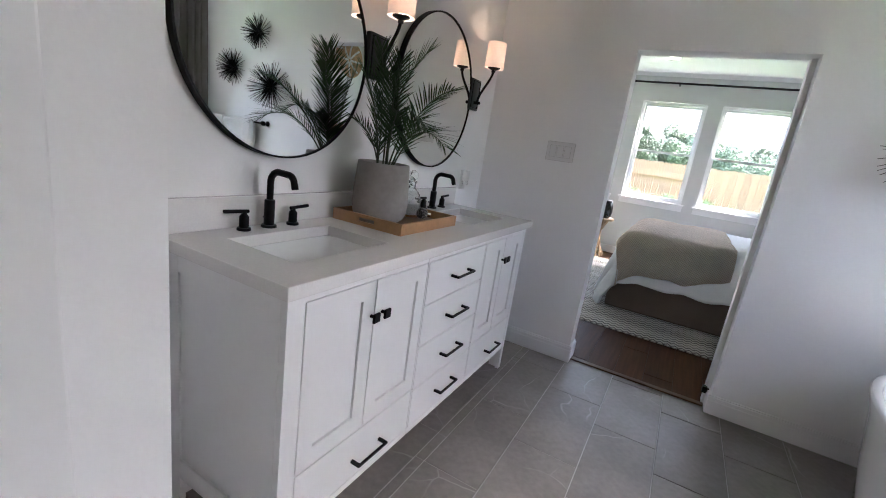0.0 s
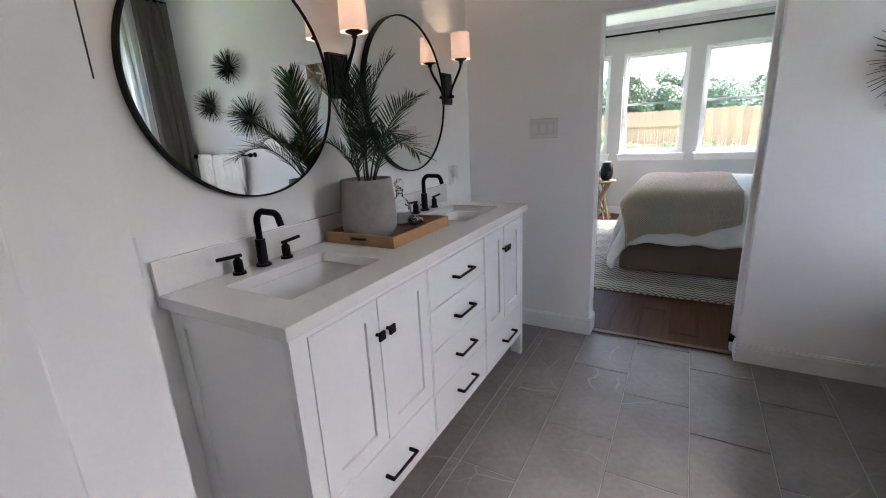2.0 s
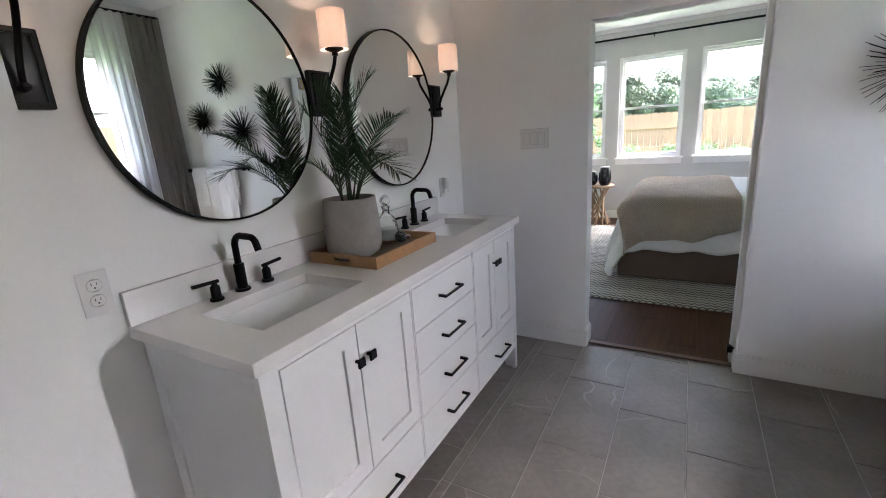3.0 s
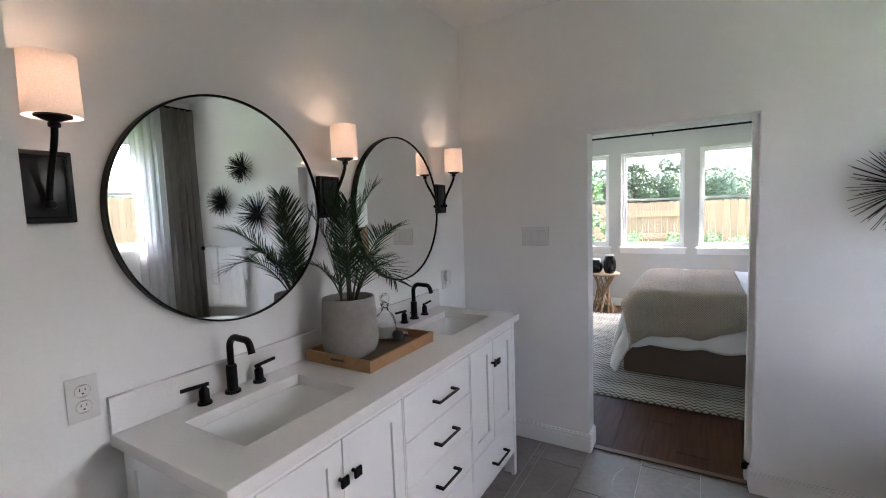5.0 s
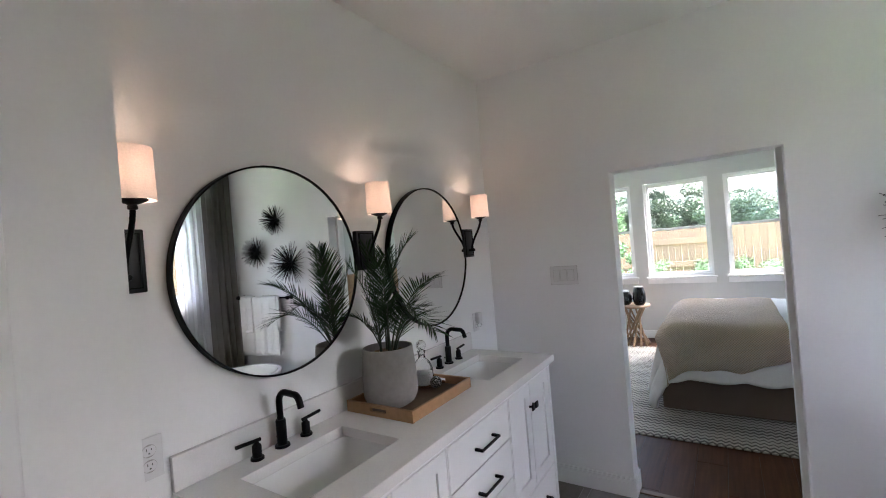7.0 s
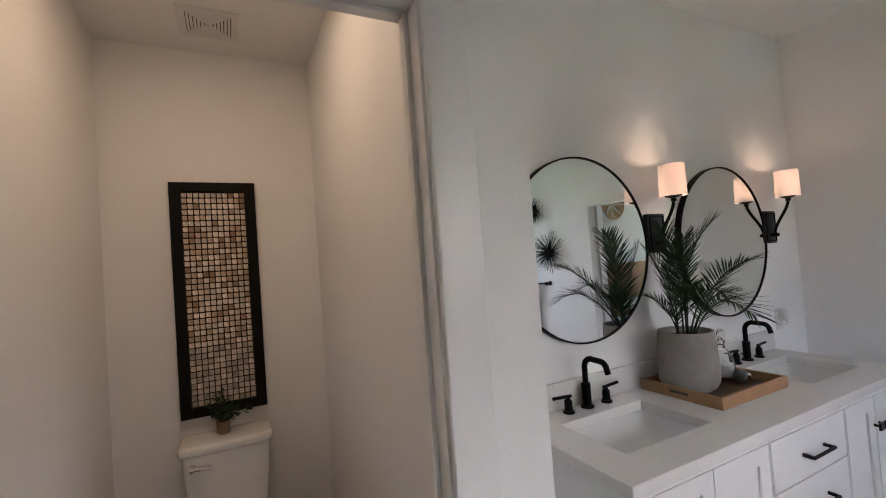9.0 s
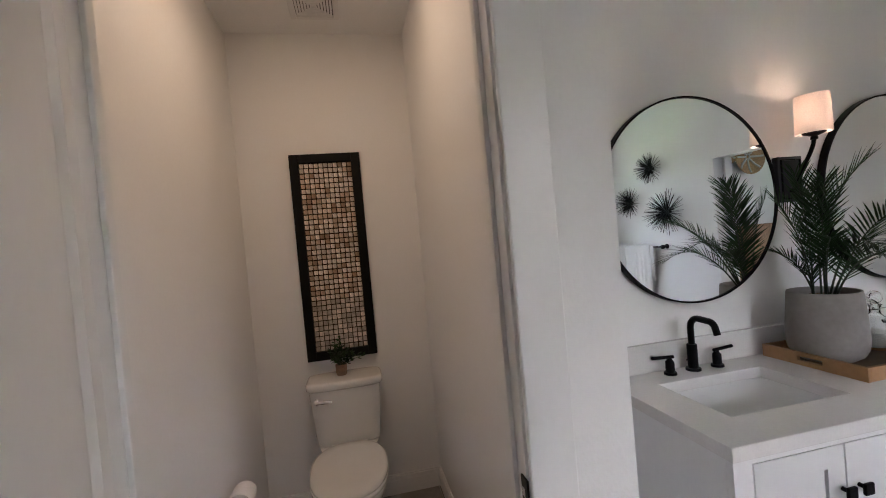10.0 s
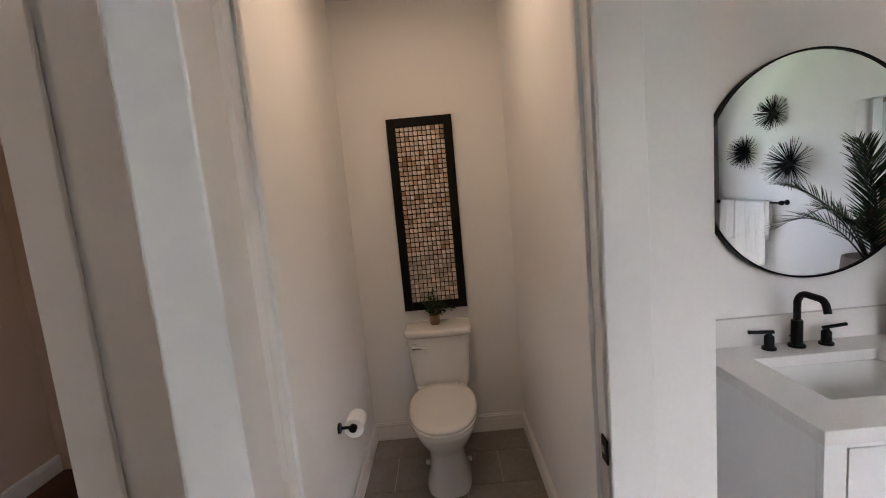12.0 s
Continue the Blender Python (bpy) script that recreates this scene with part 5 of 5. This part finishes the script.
# ---- pieces: fence boards, mosaic squares, floor tiles, planks ----
def picket_mesh(w, h):
    bm = bmesh.new()
    c = 0.025
    outline = [(-w / 2, 0), (w / 2, 0), (w / 2, h - c), (w / 2 - c, h), (-w / 2 + c, h), (-w / 2, h - c)]
    for y in (-0.008, 0.008):
        bm.faces.new([bm.verts.new((x, y, z)) for x, z in outline])
    bm.verts.ensure_lookup_table()
    for i in range(6):
        j = (i + 1) % 6
        bm.faces.new([bm.verts[q] for q in (i, j, 6 + j, 6 + i)])
    bmesh.ops.recalc_face_normals(bm, faces=bm.faces[:])
    return as_mesh("picket", bm, CEDAR)




def fence(name, place, turn, count, railed, height, label):
    t = thing(name, label, "fence", place, turn)
    board = picket_mesh(0.138, height)
    for i in range(count):
        ob = new("picket", board)
        ob.parent = t
        ob.location = (0.145 * i, rnd.uniform(-0.003, 0.003), rnd.uniform(-0.012, 0.012))
    for z in (0.35, 0.98, 1.55):
        for a, b in railed:
            part("rail", boxes((0.145 * a, 0.145 * b, -0.05, -0.0125, z - 0.07, z + 0.07), bevel=0.004), CEDAR, t)
    for i in range(0, count, 16):
        part("post", boxes((0.145 * i - 0.045, 0.145 * i + 0.045, 0.0125, 0.10, 0.0, 1.75)), CEDAR, t)
    return t


fence("cedar_fence", (-6.5, 13.0, -0.25), 0, 110, ((0, 48), (58, 110)), 1.85, "new cedar privacy fence with dog-eared pickets and rails")
fence("cedar_fence", (10.0, 16.0, -0.25), -90, 130, ((0, 130),), 2.4, "tall cedar privacy fence along the side garden")

STONES = []
for k, c in enumerate(((0.68, 0.59, 0.49), (0.54, 0.40, 0.29), (0.76, 0.68, 0.59), (0.36, 0.23, 0.15))):
    STONES.append(surface("mosaic_stone_%d" % k, c, 0.55, big=(60, 0.3), fine=(300, 0.3), bump=(220, 0.5), random_by=0.2))
COLS, ROWS_N = 11, 37
cw, ch = 2 * (AW - FW) / COLS, 2 * (AH - FW) / ROWS_N
squares = []
for k, m in enumerate(STONES):
    bm = boxes((0.0, 0.009, -cw * 0.40, cw * 0.40, -ch * 0.39, ch * 0.39))
    soften(bm, 0.0018, 1)
    squares.append(as_mesh("stone_square", bm, m))
rest = bmesh.new()
for r in range(ROWS_N):
    for c in range(COLS):
        y, z = -AW + FW + cw * (c + 0.5) + rnd.uniform(-0.0008, 0.0008), AH - FW - ch * (r + 0.5) + rnd.uniform(-0.0008, 0.0008)
        if r < 27:
            ob = new("stone_square", squares[rnd.choice((0, 0, 0, 1, 1, 2, 2, 3))])
            ob.parent = back
            ob.matrix_basis = pose(0.0135 + rnd.uniform(0, 0.002), y, z, rnd.uniform(-4, 4), 0, 0)
        else:
            box(rest, 0.0135, 0.0225 + rnd.uniform(0, 0.002), y - cw * 0.40, y + cw * 0.40, z - ch * 0.39, z + ch * 0.39)
REST = surface("mosaic_stone_rest", (0.56, 0.48, 0.40), 0.55, big=(60, 0.3), fine=(300, 0.3), bump=(220, 0.5))
rn, rl, rb = nodes_of(REST)
ge, mr_, sc_ = rn.new("ShaderNodeNewGeometry"), rn.new("ShaderNodeMapRange"), rn.new("ShaderNodeVectorMath")
mr_.inputs["To Min"].default_value, mr_.inputs["To Max"].default_value, sc_.operation = 0.6, 1.25, 'SCALE'
rl.new(ge.outputs["Random Per Island"], mr_.inputs["Value"]), rl.new(mr_.outputs[0], sc_.inputs["Scale"])
rl.new(rb.inputs["Base Color"].links[0].from_socket, sc_.inputs[0]), rl.new(sc_.outputs[0], rb.inputs["Base Color"])
tagged(part("stone_rest", rest, REST, back), kind="stuff")

floor = structure("floor", boxes((-2.14, EX, SY, N + 0.055, -0.1, -0.003)), GROUT_AND_SHADE, "grey stone-look porcelain tile floor with pale grout", "floor")
TWD, TLN, G = 0.3015, 0.600, 0.0018
tile_meshes = {}


def lay_tile(x0, x1, y0, y1):
    w, h = round(x1 - x0, 3), round(y1 - y0, 3)
    if w < 0.012 or h < 0.012:
        return
    if (w, h) not in tile_meshes:
        bm = bmesh.new()
        b = 0.0012
        lo = [bm.verts.new(p) for p in ((-w / 2, -h / 2, -0.006), (w / 2, -h / 2, -0.006), (w / 2, h / 2, -0.006), (-w / 2, h / 2, -0.006))]
        mi = [bm.verts.new((v.co.x, v.co.y, -b)) for v in lo]
        hi = [bm.verts.new((v.co.x - math.copysign(b, v.co.x), v.co.y - math.copysign(b, v.co.y), 0)) for v in lo]
        for u, v in ((lo, mi), (mi, hi)):
            for i in range(4):
                bm.faces.new((u[i], u[(i + 1) % 4], v[(i + 1) % 4], v[i]))
        bm.faces.new(hi)
        tile_meshes[(w, h)] = as_mesh("floor_tile", bm, TILE)
    ob = new("floor_tile", tile_meshes[(w, h)])
    ob.parent = floor
    ob.location = ((x0 + x1) / 2, (y0 + y1) / 2, 0)


def tile_area(ax0, ax1, ay0, ay1):
    for k in range(-8, 12):
        x0, x1 = 0.036 + TWD * k, 0.036 + TWD * (k + 1)
        x0, x1 = max(x0, ax0), min(x1, ax1)
        if x1 - x0 < 0.01:
            continue
        y = (3.108 - 0.2 * k) % TLN - 4 * TLN
        while y < ay1:
            p, q = max(y, ay0), min(y + TLN, ay1)
            if q - p > 0.01:
                lay_tile(x0 + G, x1 - G, p + G, q - G)
            y += TLN


tile_area(-0.220, EX, SY, N + 0.05)
tile_area(WX, -0.220, 1.078, N)
tile_area(-2.0, -0.220, -0.07, 0.93)

wood = structure("floor_bedroom", boxes((-2.34, 2.44, N + 0.055, BN, -0.1, -0.004)), SOCKET, "dark brown wooden plank floor in the bedroom", "floor")
plank_meshes = {}
for i in range(27):
    x = -2.34 + 0.178 * i
    y = N + 0.056 - (0.37 * i) % 1.22
    while y < BN:
        p, q = max(y, N + 0.056), min(y + 1.22, BN)
        h = round(q - p - 0.002, 3)
        if h > 0.02:
            if h not in plank_meshes:
                plank_meshes[h] = as_mesh("floor_plank", boxes((-0.0882, 0.0882, -h / 2, h / 2, -0.008, 0.0), bevel=0.0008), PLANK)
            ob = new("floor_plank", plank_meshes[h])
            ob.parent = wood
            ob.location = (x + 0.089, (p + q) / 2, 0)
        y += 1.22
